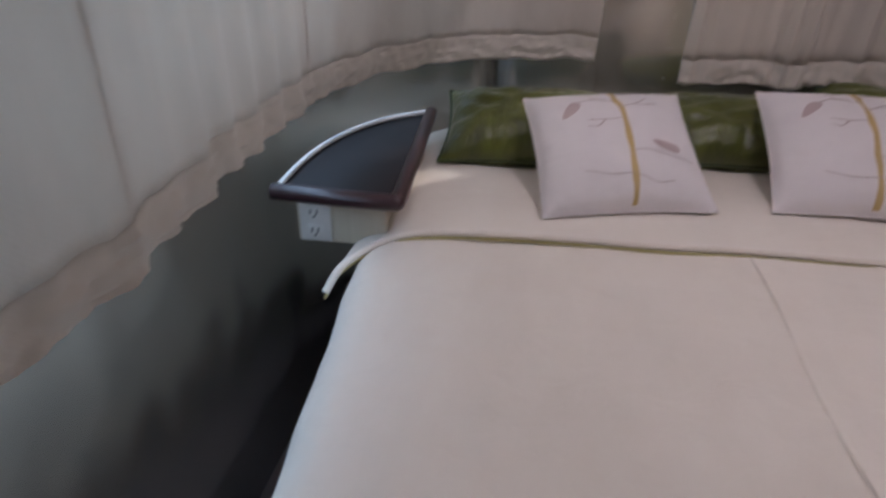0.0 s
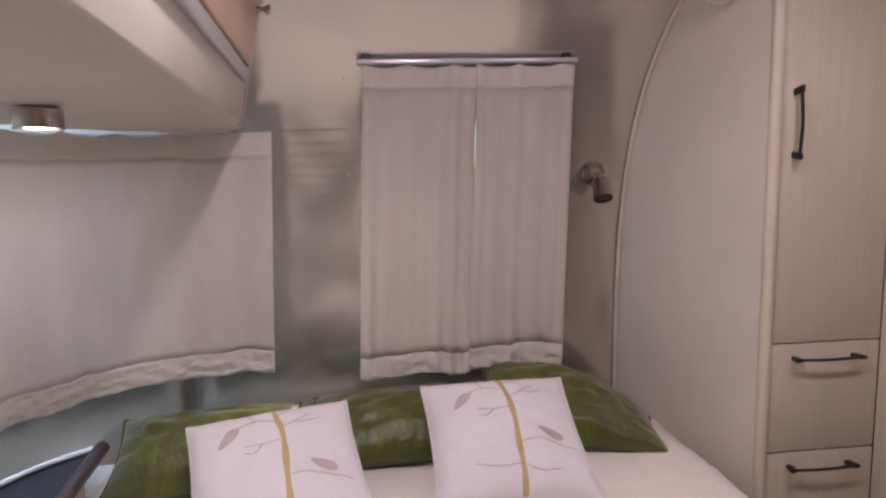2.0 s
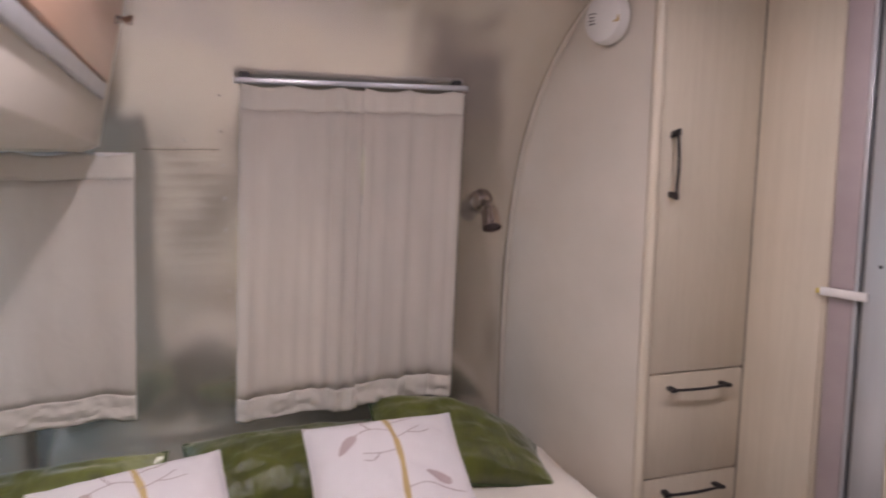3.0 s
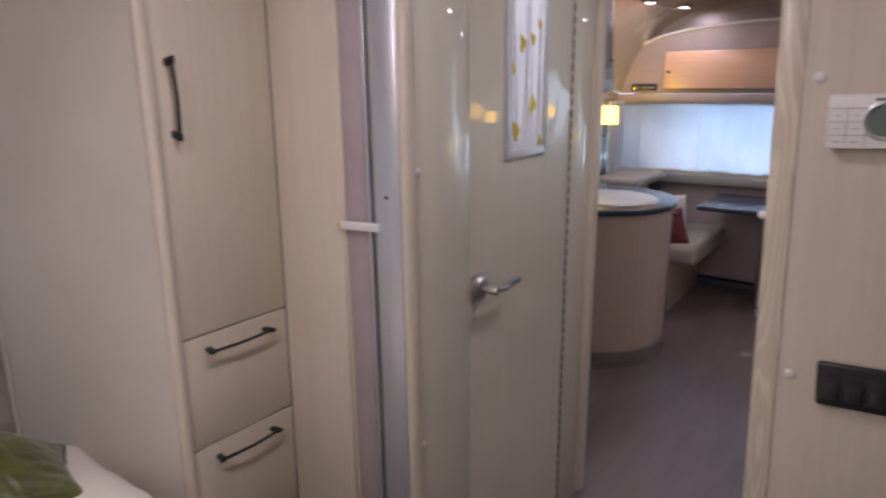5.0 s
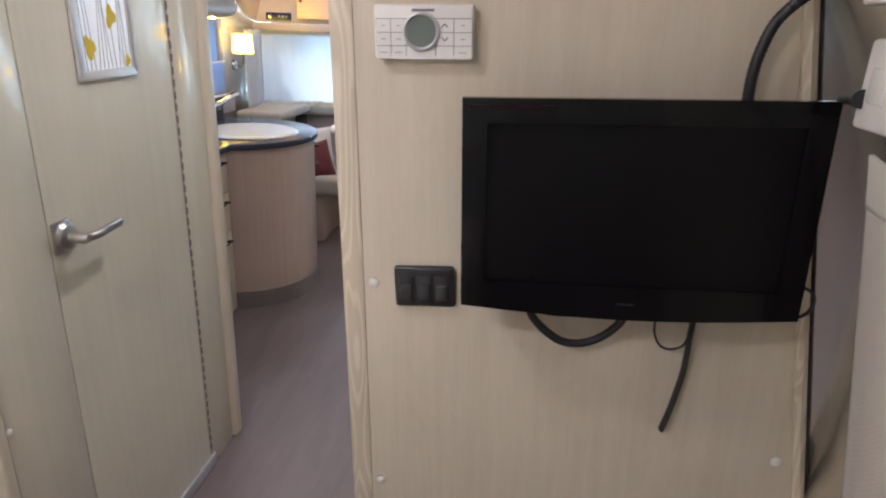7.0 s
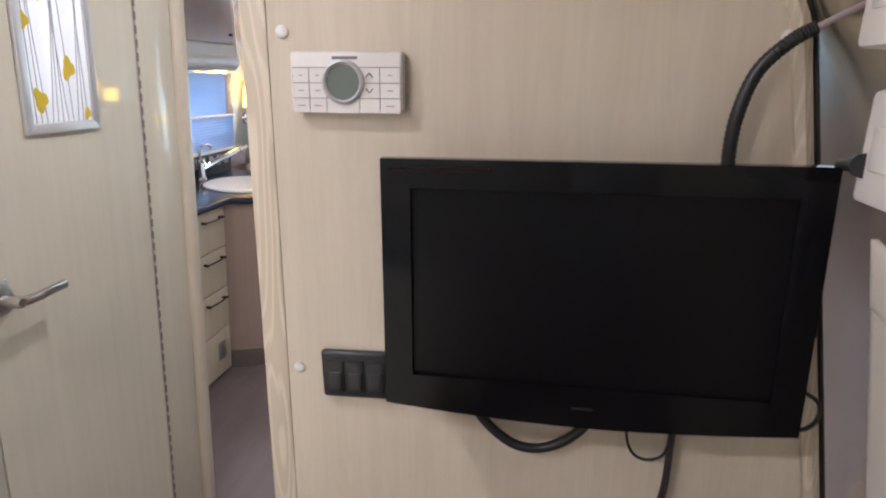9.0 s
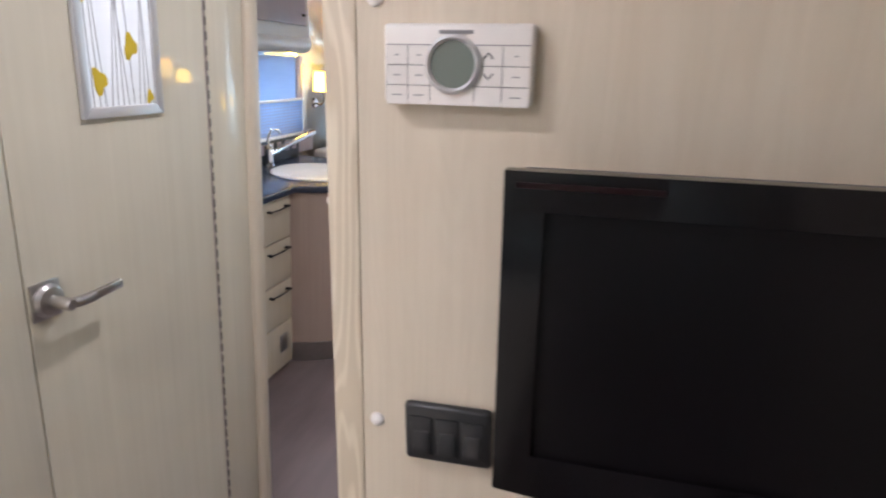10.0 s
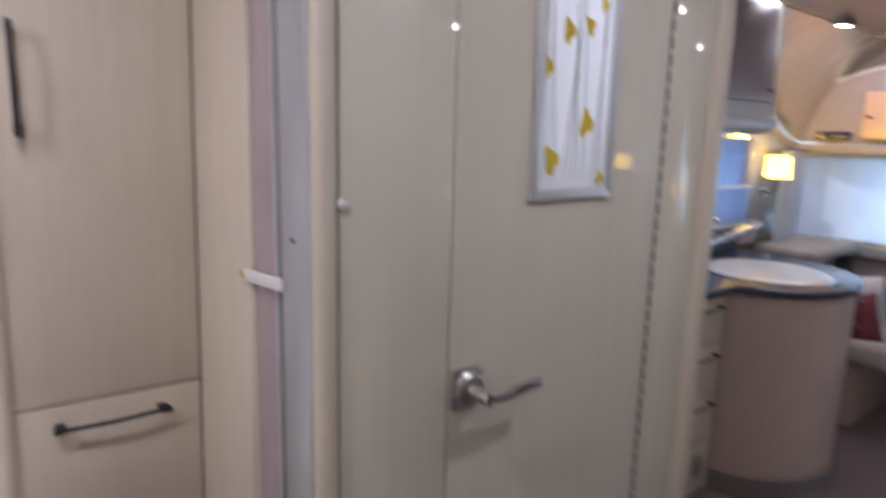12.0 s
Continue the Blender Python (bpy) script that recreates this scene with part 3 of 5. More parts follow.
# ---- wall-mounted spot beside the bed ----
spot = thing("reading_spot", (1.222, wall_y(1.435), 1.435), "satin nickel swivel reading spot on the metal wall", "reading lamp")
sy, sx = wall_y(1.435) - 0.002, 1.214
part("backplate", lathe([(0.037, 0), (0.037, 0.005), (0.034, 0.010), (0.022, 0.017), (0.016, 0.024), (0.011, 0.026), (0, 0.027)], 28, basis((sx, sy, 1.435), (1, 0, 0), (0, 0, 1))), BRONZE, spot)
part("stem", tube([(sx, sy - 0.020, 1.435), (sx + 0.004, sy - 0.046, 1.428)], 0.007, 12, 2), BRONZE, spot)
part("knuckle", lathe([(0.0, -0.014), (0.010, -0.011), (0.0145, 0), (0.010, 0.011), (0, 0.014)], 18, pose(sx + 0.005, sy - 0.050, 1.424)), BRONZE, spot)
M_HEAD = pose(sx + 0.004, sy - 0.056, 1.418, -34, 6, 0)
head = part("head", lathe([(0.010, 0.0), (0.017, -0.003), (0.0235, -0.010), (0.0250, -0.016), (0.0250, -0.046), (0.0275, -0.048), (0.0290, -0.068), (0.0265, -0.068), (0.023, -0.045)], 28, M_HEAD), BRONZE, spot)
part("lens", lathe([(0.0235, 0), (0.0235, 0.004), (0, 0.006)], 24, M_HEAD @ pose(0, 0, -0.062)), PLUM, head, "dark reddish lens")

# ---- curtains ----


def curtain(name, path, z0, z1, label, seed, waves=5, amp=0.012, hem=0.06, cloth=None, skew=0.0, gap=0.0, dip=0.010, lean=0.0):
    """A hanging cloth along a plan line: soft folds, a heading, a turned hem with a wavering lower edge."""
    rnd = random.Random(seed)
    line = spline([(x, y, 0) for x, y in path], 10)
    dist = [0.0]
    for a, b in zip(line, line[1:]):
        dist.append(dist[-1] + (b - a).length)
    total, nu = dist[-1], max(24, int(dist[-1] / 0.008))
    phases = [(rnd.uniform(0, 6.3), waves * rnd.uniform(0.6, 1.6), rnd.uniform(0.4, 1.0)) for _ in range(4)]

    def at(s):
        s = min(max(s, 0), total)
        for i in range(len(line) - 1):
            if s <= dist[i + 1] or i == len(line) - 2:
                k = (s - dist[i]) / max(1e-6, dist[i + 1] - dist[i])
                p, d = line[i].lerp(line[i + 1], k), (line[i + 1] - line[i]).normalized()
                return p, Vector((-d.y, d.x, 0))

    def surface(u, v):
        """u along, v from hem (0) to heading (1)."""
        p, nn = at(u * total)
        fold = sum(w * math.sin(ph + f * u * math.tau) for ph, f, w in phases) / 2.4
        crush = (0.5 * noise.noise((u * total * 22 + seed, v * 30, 0)) + 0.5 * noise.noise((u * total * 45, v * 60 + seed, 3))) * max(0, 1 - v * (z1 - z0) / 0.12)
        wob = dip * (noise.noise((u * total * 9 + seed, 0, 5)) + 0.6 * noise.noise((u * total * 21 + seed, 2, 5)))
        off = amp * fold * (0.55 + 0.45 * (1 - v)) + 0.017 * crush + lean * (1 - v)
        part_open = gap * (u if gap < 0 else 1 - u) ** 8 * math.exp(-((v - 0.74) / 0.16) ** 2)
        return p + nn * off + Vector((skew * v + part_open, 0, z0 + v * (z1 - z0) + wob * (1 - v) - 0.009 * v ** 12 * abs(math.sin(u * math.pi * max(2, total / 0.12)))))

    ob = thing(name, (*surface(0.5, 0)[:],), label, "curtain", "bedroom curtains")
    h = hem / (z1 - z0)
    for pname, va, vb, rows, material in (("cloth", h, 1 - h, 26, cloth or CURTAIN), ("hem", 0, h, 9, HEM), ("heading", 1 - h, 1, 7, HEM)):
        bm = bmesh.new()
        grid = [[bm.verts.new(surface(i / nu, va + (vb - va) * j / rows)) for i in range(nu + 1)] for j in range(rows + 1)]
        for j in range(rows):
            for i in range(nu):
                bm.faces.new((grid[j][i], grid[j][i + 1], grid[j + 1][i + 1], grid[j + 1][i]))
        o = part(pname, bm, material, ob)
        sol = o.modifiers.new("thickness", "SOLIDIFY")
        sol.thickness, sol.offset = 0.0025 if pname == "cloth" else 0.005, 0
    return ob


curtain("curtain", [(0.495, 2.325), (0.66, 2.34), (0.803, 2.335)], 0.893, 1.735, "oyster ribbed curtain panel covering the bedside window", 3, skew=0.045, gap=-0.006)
curtain("curtain", [(0.797, 2.332), (0.93, 2.345), (1.068, 2.335)], 0.900, 1.735, "oyster ribbed curtain panel parted at a bright gap", 8, skew=0.045, gap=0.004)
curtain("curtain", [(0.275, 2.29), (0.10, 2.29), (-0.08, 2.225), (-0.22, 2.05), (-0.285, 1.86), (-0.297, 1.75)], 0.945, 1.568, "oyster curtain bent round the rounded corner of the trailer", 13, skew=0.03)
curtain("curtain", [(-0.290, 1.755), (-0.285, 1.50), (-0.262, 1.25), (-0.245, 1.10)], 0.95, 1.568, "oyster curtain over the end window", 17)
curtain("curtain", [(-0.238, 1.105), (-0.245, 0.95), (-0.26, 0.75), (-0.26, 0.45)], 0.95, 1.568, "oyster curtain at the far half of the end window", 21)
curtain("curtain", [(0.80, 0.282), (1.2, 0.292), (1.612, 0.286)], 0.62, 1.412, "oyster ribbed curtain on the wall opposite the bed", 25, lean=-0.135)
rail = thing("curtain_rail", (0.80, 2.37, 1.715), "thin grey metal curtain rail above the bedside window", "curtain rail")
part("rail", box(0.525, 1.125, 2.338, 2.354, 1.737, 1.751, 0.003), TRACK, rail)
for x in (0.55, 1.10):
    part("bracket", box(x - 0.012, x + 0.012, 2.3545, wall_y(1.75) + 0.004, 1.730, 1.765, 0.003), IRON, rail)
for name, pts in (("curtain_rail", [(0.29, 2.315, 1.563), (0.10, 2.31, 1.563), (-0.09, 2.24, 1.563), (-0.24, 2.06, 1.563), (-0.31, 1.75, 1.563), (-0.29, 1.3, 1.563), (-0.28, 0.45, 1.563)]),):
    r = thing(name, pts[3], "white curved curtain rail under the overhead locker", "curtain rail")
    part("rail", tube(pts, 0.005, 8), PLASTIC, r)
# window frames behind the curtains
for name, (x0, x1, z0, z1), side in (("window_1", (0.54, 1.03, 0.94, 1.66), 1), ("window_2", (4.07, 4.75, 1.03, 1.50), 1), ("window_3", (0.72, 1.53, 0.97, 1.53), -1)):
    y = wall_y((z0 + z1) / 2, side) + (0.0 if side > 0 else 0.0) + max(0.0, (x0 + x1) / 2 - 2.9) * 0.035
    w = thing(name, ((x0 + x1) / 2, y, z0), "aluminium framed trailer window", "window", kind="structure")
    for bx in ((x0, x0 + 0.04, z0, z1), (x1 - 0.04, x1, z0, z1), (x0 + 0.042, x1 - 0.042, z0, z0 + 0.04), (x0 + 0.042, x1 - 0.042, z1 - 0.04, z1)):
        part("window_frame", box(bx[0], bx[1], y - 0.02, y + 0.03, bx[2], bx[3], 0.004), TRACK, w)
    p = part("pane", box(x0 + 0.04, x1 - 0.04, y + 0.004, y + 0.010, z0 + 0.04, z1 - 0.04, 0), PANE, w, smooth=False)
    p.visible_shadow = False

# ---- bed ----
X0, X1, Y0, Y1, ZB = -0.145, 1.362, 0.78, 2.38, 0.716
bed = thing("bed", (0.6, 1.5, 0), "made bed with a cream cotton cover folded back below the pillows", "bed")


def drape(x0, x1, y0, y1, top, low, r, nx, ny, lift=0.0, seed=0.0, cut_head=True):
    """A cloth over a mattress: flat top, rounded edges, hanging sides with soft creases."""
    bm, rows = bmesh.new(), []

    def edge_map(t, a, b):
        """t from 0 to 1 across, with a share for each hanging side; gives place and drop."""
        side = 0.22
        if t < side:
            k = 1 - t / side
        elif t > 1 - side:
            k = (t - 1 + side) / side
        else:
            return a + r + (b - a - 2 * r) * (t - side) / (1 - 2 * side), 0.0
        arc, hang = r * math.pi / 2, top - low - r
        s = k * (arc + hang)
        if s < arc:
            out, drop = r * math.sin(s / r), r * (1 - math.cos(s / r))
        else:
            out, drop = r + 0.02 * (s - arc) / hang, r + s - arc
        return (a + r - out, drop) if t < side else (b - r + out, drop)

    for j in range(ny + 1):
        y, dy = edge_map(j / ny, y0, y1)
        row = []
        for i in range(nx + 1):
            x, dx = edge_map(i / nx, x0, x1)
            drop = max(dx, dy)
            z = top - drop + lift
            c = noise.noise((x * 3 + seed, y * 5, 0)) * 0.006 + noise.noise((x * 8, y * 15 + seed, 1)) * 0.0055 + noise.noise((x * 28, y * 11 + x * 6, seed)) * 0.0028
            hangs = min(1.0, drop / 0.15)
            fold = 0.012 * hangs * noise.noise((x * 7 if dy > dx else 0, y * 7 if dx >= dy else 0, seed + 2))
            sx, sy = (fold if dx > dy else 0), (fold if dy >= dx else 0)
            skew = 0.11 * (1.3 - y) * max(0.0, (0.6 - x) / 0.75)
            row.append(bm.verts.new((x + sx + skew, y + sy, z + c * (1 - 0.5 * hangs))))
        rows.append(row)
    for a, b in zip(rows, rows[1:]):
        for i in range(nx):
            bm.faces.new((a[i], a[i + 1], b[i + 1], b[i]))
    return bm


cover = part("cover", drape(X0, X1, Y0, Y1, ZB, 0.22, 0.07, 110, 120), BED, bed)
cover.modifiers.new("thickness", "SOLIDIFY").thickness = 0.006


def top_of_bed(x, y):
    c = noise.noise((x * 3, y * 5, 0)) * 0.006 + noise.noise((x * 9, y * 14, 1)) * 0.003
    return ZB + c


fold_line = [(-0.212, 1.535, 0.655), (-0.185, 1.58, 0.695), (-0.11, 1.65, 0.722), (-0.01, 1.683, 0.728), (0.19, 1.700, 0.728), (0.42, 1.703, 0.728),
             (0.56, 1.712, 0.729), (0.84, 1.716, 0.728), (1.04, 1.745, 0.728), (1.25, 1.782, 0.724), (1.345, 1.80, 0.700), (1.375, 1.80, 0.65)]
part("fold_roll", tube(fold_line, 0.0085, 10, 8, flat=0.8), BED, bed)
part("fold_piping", tube([(x, y - 0.006, z - 0.010) for x, y, z in fold_line], 0.0035, 6, 8), PIPING, bed, "olive piping under the fold")
front, band_bm, rows = spline(fold_line, 10), bmesh.new(), []
for k in range(41):
    e = k / 40
    row = []
    for p in front:
        x = p.x + e * (max(p.x, X0 - 0.018) - p.x)
        puff = 0.010 * math.sin(min(1.0, e * 7) * math.pi / 2)
        c = noise.noise((x * 4, p.y + e * 3, 7)) * 0.008 + noise.noise((x * 13, e * 14, 4)) * 0.004
        hang = min(1.0, max(0.0, (0.728 - p.z) / 0.06))
        row.append(band_bm.verts.new((x + (c if hang > 0.5 else 0), p.y + e * (2.33 - p.y), p.z + (puff + c * min(1, e * 4)) * (1 - hang))))
    rows.append(row)
for a, b in zip(rows, rows[1:]):
    for i in range(len(front) - 1):
        band_bm.faces.new((a[i], a[i + 1], b[i + 1], b[i]))
band = part("folded_cover", band_bm, BED, bed, "cream cover folded back in a band")
band.modifiers.new("thickness", "SOLIDIFY").thickness = 0.006
part("cover_seam", tube([(0.572 + 0.004 * math.sin(k), 1.70 - 0.08 * k, top_of_bed(0.572, 1.70 - 0.08 * k) + 0.002) for k in range(11)], 0.0042, 6, 4, flat=0.6), BED, bed)
part("base", box(X0 + 0.05, X1 - 0.05, Y0 + 0.08, Y1, 0.0, 0.34, 0.01), GREYBOX, bed, "mauve grey box base")


def cushion_surface(w, h, t, seed, crease=0.006, hollow=0.05):
    """Front face (side 1) and back face (side -1) of a stuffed cushion."""
    def f(u, v, side):
        uu, vv = abs(u), abs(v)
        x = u * w / 2 * (1 - hollow * (1 - vv ** 2) * uu ** 3)
        y = v * h / 2 * (1 - hollow * (1 - uu ** 2) * vv ** 3)
        z = t / 2 * max(0.0, (1 - uu ** 2.6) * (1 - vv ** 2.6)) ** 0.55
        rim = max(uu, vv)
        z += crease * noise.noise((u * 4 + seed, v * 4, side)) * (1 - rim ** 6) + crease * 0.8 * noise.noise((u * 13 + seed, v * 13, side)) * rim ** 2 * (1 - rim ** 8)
        return Vector((x, y, side * z))
    return f


def cushion(f, n, m):
    bm = bmesh.new()
    for side in (1, -1):
        g = [[bm.verts.new(m @ f(-1 + 2 * i / n, -1 + 2 * j / n, side)) for i in range(n + 1)] for j in range(n + 1)]
        for j in range(n):
            for i in range(n):
                bm.faces.new((g[j][i], g[j][i + 1], g[j + 1][i + 1], g[j + 1][i]))
    bmesh.ops.remove_doubles(bm, verts=bm.verts, dist=1e-5)
    return bm


def rim_line(f, m, n=14):
    loop = [(-1 + 2 * i / n, -1) for i in range(n)] + [(1, -1 + 2 * i / n) for i in range(n)] + [(1 - 2 * i / n, 1) for i in range(n)] + [(-1, 1 - 2 * i / n) for i in range(n + 1)]
    return [m @ f(u, v, 1) for u, v in loop]


def print_strip(f, m, line, r, flat=0.35):
    return tube([m @ (f(u, v, 1) + Vector((0, 0, 0.0012))) for u, v in spline_uv(line)], r, 6, 1, flat=flat)


def spline_uv(line):
    return [(p.x, p.y) for p in spline([(u, v, 0) for u, v in line], 5)]


def printed_pillow(o, u, v, w, h, seed, label):
    m = basis(o, u, v)
    f = cushion_surface(w, h, 0.125, seed)
    t = thing("throw_pillow", o, label, "pillow", "printed throw pillows")
    case = part("case", cushion(f, 36, m), LINEN, t)
    ribbon = bmesh.new()
    left, right = [], []
    for k in range(41):
        vv = 0.97 - 1.94 * k / 40
        uc, half = 0.02 + 0.065 * max(0.0, 1 - vv * vv) + 0.012 * math.sin(5 * vv), 0.034 + 0.006 * math.sin(11 * vv + seed)
        left.append(ribbon.verts.new(m @ (f(uc - half, vv, 1) + Vector((0, 0, 0.0012)))))
        right.append(ribbon.verts.new(m @ (f(uc + half, vv, 1) + Vector((0, 0, 0.0012)))))
    for k in range(40):
        ribbon.faces.new((left[k], right[k], right[k + 1], left[k + 1]))
    part("ochre_trunk_print", ribbon, GOLD, case)
    twigs = [[(0.03, 0.6), (-0.15, 0.68), (-0.33, 0.62), (-0.5, 0.5)], [(-0.2, 0.66), (-0.28, 0.82), (-0.24, 0.95)], [(0.05, 0.72), (0.2, 0.78), (0.38, 0.84)],
             [(0.05, 0.45), (0.2, 0.5), (0.45, 0.66)], [(0.25, 0.52), (0.4, 0.5), (0.55, 0.55)], [(0.05, 0.25), (-0.12, 0.22), (-0.35, 0.24)],
             [(-0.15, 0.22), (-0.25, 0.12), (-0.36, 0.14)], [(0.1, -0.3), (0.3, -0.28), (0.55, -0.38), (0.8, -0.42)], [(0.08, -0.6), (-0.2, -0.62), (-0.5, -0.55)], [(0.1, -0.62), (0.3, -0.72), (0.5, -0.7)]]
    for tw in twigs:
        part("twig_print", print_strip(f, m, tw, 0.0015), TWIG, case)
    for cu, cv, a, s in ((-0.52, 0.44, 0.9, 0.17), (0.50, -0.22, -0.6, 0.16)):
        bm = bmesh.new()
        ring = []
        for k in range(20):
            th = k * math.tau / 20
            lx, ly = s * math.cos(th) * (1.15 if math.cos(th) < 0 else 1.0), s * 0.42 * math.sin(th) * (1 + 0.35 * math.cos(th))
            ring.append(bm.verts.new(m @ (f(cu + lx * math.cos(a) - ly * math.sin(a), cv + lx * math.sin(a) + ly * math.cos(a), 1) + Vector((0, 0, 0.0022)))))
        c = bm.verts.new(m @ (f(cu, cv, 1) + Vector((0, 0, 0.0022))))
        for k in range(20):
            bm.faces.new((c, ring[k], ring[(k + 1) % 20]))
        part("taupe_blot_print", bm, TAUPE, case)
    part("seam", tube(rim_line(f, m), 0.0018, 5, 1), LINEN, case)
    return t


printed_pillow((0.3205, 1.942, 0.826), (0.346, 0.078, 0.007), (-0.057, 0.29, 0.159), 0.362, 0.343, 2.0, "white cotton throw pillow printed with ochre trunk and twigs")
printed_pillow((0.828, 2.015, 0.830), (0.362, 0.004, -0.005), (-0.018, 0.30, 0.168), 0.366, 0.350, 5.0, "white cotton throw pillow printed with ochre trunk and twigs")


def satin_pillow(o, u, v, w, h, seed, label, droop=0.0):
    m = basis(o, u, v)
    flat = cushion_surface(w, h, 0.14, seed, 0.010, 0.075)
    down = m.to_3x3().inverted() @ Vector((0, 0, -droop))

    def f(a, b, side):
        return flat(a, b, side) + down * (max(0.0, a + 0.2) / 1.2) ** 1.5 * (b + 1) / 2

    t = thing("satin_pillow", o, label, "pillow", "green satin pillows")
    case = part("case", cushion(f, 34, m), SATIN, t)
    part("piping", tube(rim_line(f, m), 0.0042, 6, 1), SATIN_DARK, case, "dark green corded edge")


satin_pillow((0.128, 2.140, 0.806), (1, 0.04, 0.01), (0.0, 0.27, 0.125), 0.435, 0.26, 1.0, "shiny green satin pillow leaning on the rounded corner")
satin_pillow((0.605, 2.215, 0.800), (1, 0.03, 0.0), (0.0, 0.26, 0.12), 0.47, 0.25, 7.0, "shiny dark green satin pillow between the printed pillows")
satin_pillow((1.058, 2.220, 0.812), (1, -0.14, -0.10), (0.05, 0.26, 0.14), 0.49, 0.29, 11.0, "shiny green satin pillow beside the wardrobe", 0.135)

# ---- corner shelf beside the bed ----
stand = thing("bedside_shelf", (-0.22, 1.8, 0.60), "plum brown moulded corner shelf beside the bed", "bedside shelf")
arc = [(-0.165, 2.205), (-0.240, 2.135), (-0.300, 2.035), (-0.335, 1.92), (-0.348, 1.80), (-0.345, 1.665)]
plan = [(-0.100, 1.648), (-0.142, 2.21)] + arc
part("tray", prism(plan, 0.022, pose(0, 0, 0.785)), PLUM_DARK, stand, "dark tray floor", smooth=False)
part("front_rim", tube([(-0.350, 1.655, 0.800), (-0.22, 1.647, 0.800), (-0.112, 1.645, 0.800), (-0.098, 1.662, 0.800), (-0.108, 1.8, 0.802), (-0.142, 2.225, 0.804)], 0.017, 10, 8), PLUM, stand, "rounded plum brown rim")
part("back_edging", tube([(x + 0.012, y - 0.012, 0.815) for x, y in arc], 0.0065, 8, 6), WHITE, stand, "white edging strip along the wall")
part("outlet_panel", box(-0.310, -0.125, 1.668, 1.688, 0.69, 0.784, 0.003), WOOD, stand)
part("side_panel", box(-0.148, -0.135, 1.689, 2.10, 0.69, 0.784, 0.003), WOOD, stand)
outlet = thing("power_outlet", (-0.27, 1.664, 0.738), "white double power outlet below the corner shelf", "outlet")
part("plate", box(-0.303, -0.237, 1.661, 1.6675, 0.693, 0.778, 0.004), PLASTIC, outlet)
for dz in (0.716, 0.757):
    socket = part("socket", box(-0.287, -0.253, 1.6585, 1.6608, dz - 0.015, dz + 0.015, 0.004), WHITE, outlet)
    for dx in (-0.277, -0.264):
        part("slot", box(dx - 0.0015, dx + 0.0015, 1.6577, 1.6584, dz - 0.002, dz + 0.008, 0), IRON, socket)
    part("slot", box(-0.273, -0.268, 1.6577, 1.6584, dz - 0.010, dz - 0.005, 0), IRON, socket)

# ---- overhead locker across the end ----
locker = thing("overhead_locker", (0.0, 1.3, 1.6), "cream overhead locker with a peach wood door across the end wall", "locker")
M_LOCK = Matrix(((1, 0, 0, 0), (0, 0, -1, 2.22), (0, 1, 0, 0), (0, 0, 0, 1)))
body = [(-0.36, 1.574), (0.215, 1.570), (0.246, 1.582), (0.262, 1.660), (0.322, 1.93), (-0.05, 1.93), (-0.22, 1.82)]
part("body", prism(body, 1.80, M_LOCK, 0.006), CREAM, locker)
end = bmesh.new()
rings = []
for k in range(9):
    a = k * math.pi / 16
    s, dy = 1 - 0.08 * (1 - math.cos(a)), 0.12 * math.sin(a)
    rings.append([end.verts.new((-0.05 + (x + 0.05) * s - 0.02 * (1 - math.cos(a)), 2.2205 + min(dy, 0.14), 1.75 + (z - 1.75) * 1.0)) for x, z in body])
for a, b in zip(rings, rings[1:]):
    for i in range(len(body)):
        end.faces.new((a[i], a[(i + 1) % len(body)], b[(i + 1) % len(body)], b[i]))
end.faces.new(rings[-1])
part("rounded_end", end, CREAM, locker)
fd = (Vector((0.322, 0, 1.93)) - Vector((0.262, 0, 1.66))).normalized()
M_FACE = Matrix.Translation((0.264, 2.15, 1.668)) @ Matrix(((0, fd.x, 1, 0), (-1, 0, 0, 0), (0, fd.z, 0, 0), (0, 0, 0, 1)))
part("frame", box(0.0, 1.66, 0.0, 0.03, 0.0, 0.010, 0.003, 2, M_FACE), TRACK, locker, "grey aluminium edge profile")
leaf = part("door", box(0.012, 0.80, 0.032, 0.27, 0.0, 0.014, 0.003, 2, M_FACE), PEACH, locker, "peach wood flap door")
part("door", box(0.806, 1.60, 0.032, 0.27, 0.0, 0.014, 0.003, 2, M_FACE), PEACH, locker, "peach wood flap door")
part("knob", lathe([(0.009, 0), (0.008, 0.004), (0.0055, 0.008), (0.0055, 0.016), (0.010, 0.022), (0.010, 0.028), (0, 0.029)], 16, M_FACE @ pose(0.055, 0.15, 0.014)), BRONZE, leaf)
PIVOT = Matrix.Translation((0.27, 2.2, 1.66))
locker.matrix_basis = PIVOT @ pose(0, 0, 0, -1.0, 0, 2.4) @ PIVOT.inverted() @ locker.matrix_basis
puck = thing("puck_spot", (0.0, 1.77, 1.60), "bronze spot lamp under the overhead locker, lit", "spot lamp", "small spot lamps")
part("can", lathe([(0.038, 0.032), (0.038, 0.0), (0.032, 0.0), (0.030, 0.02)], 28, pose(0.0, 1.77, 1.542)), BRONZE, puck)
part("lens", lathe([(0.029, 0.0), (0.029, 0.003), (0, 0.004)], 24, pose(0.0, 1.77, 1.545)), BULB, puck, "lit lens")
lamp("puck_light", (0.0, 1.77, 1.538), 0.7, 0.05, LED, aim=(0.0, 1.77, 0))

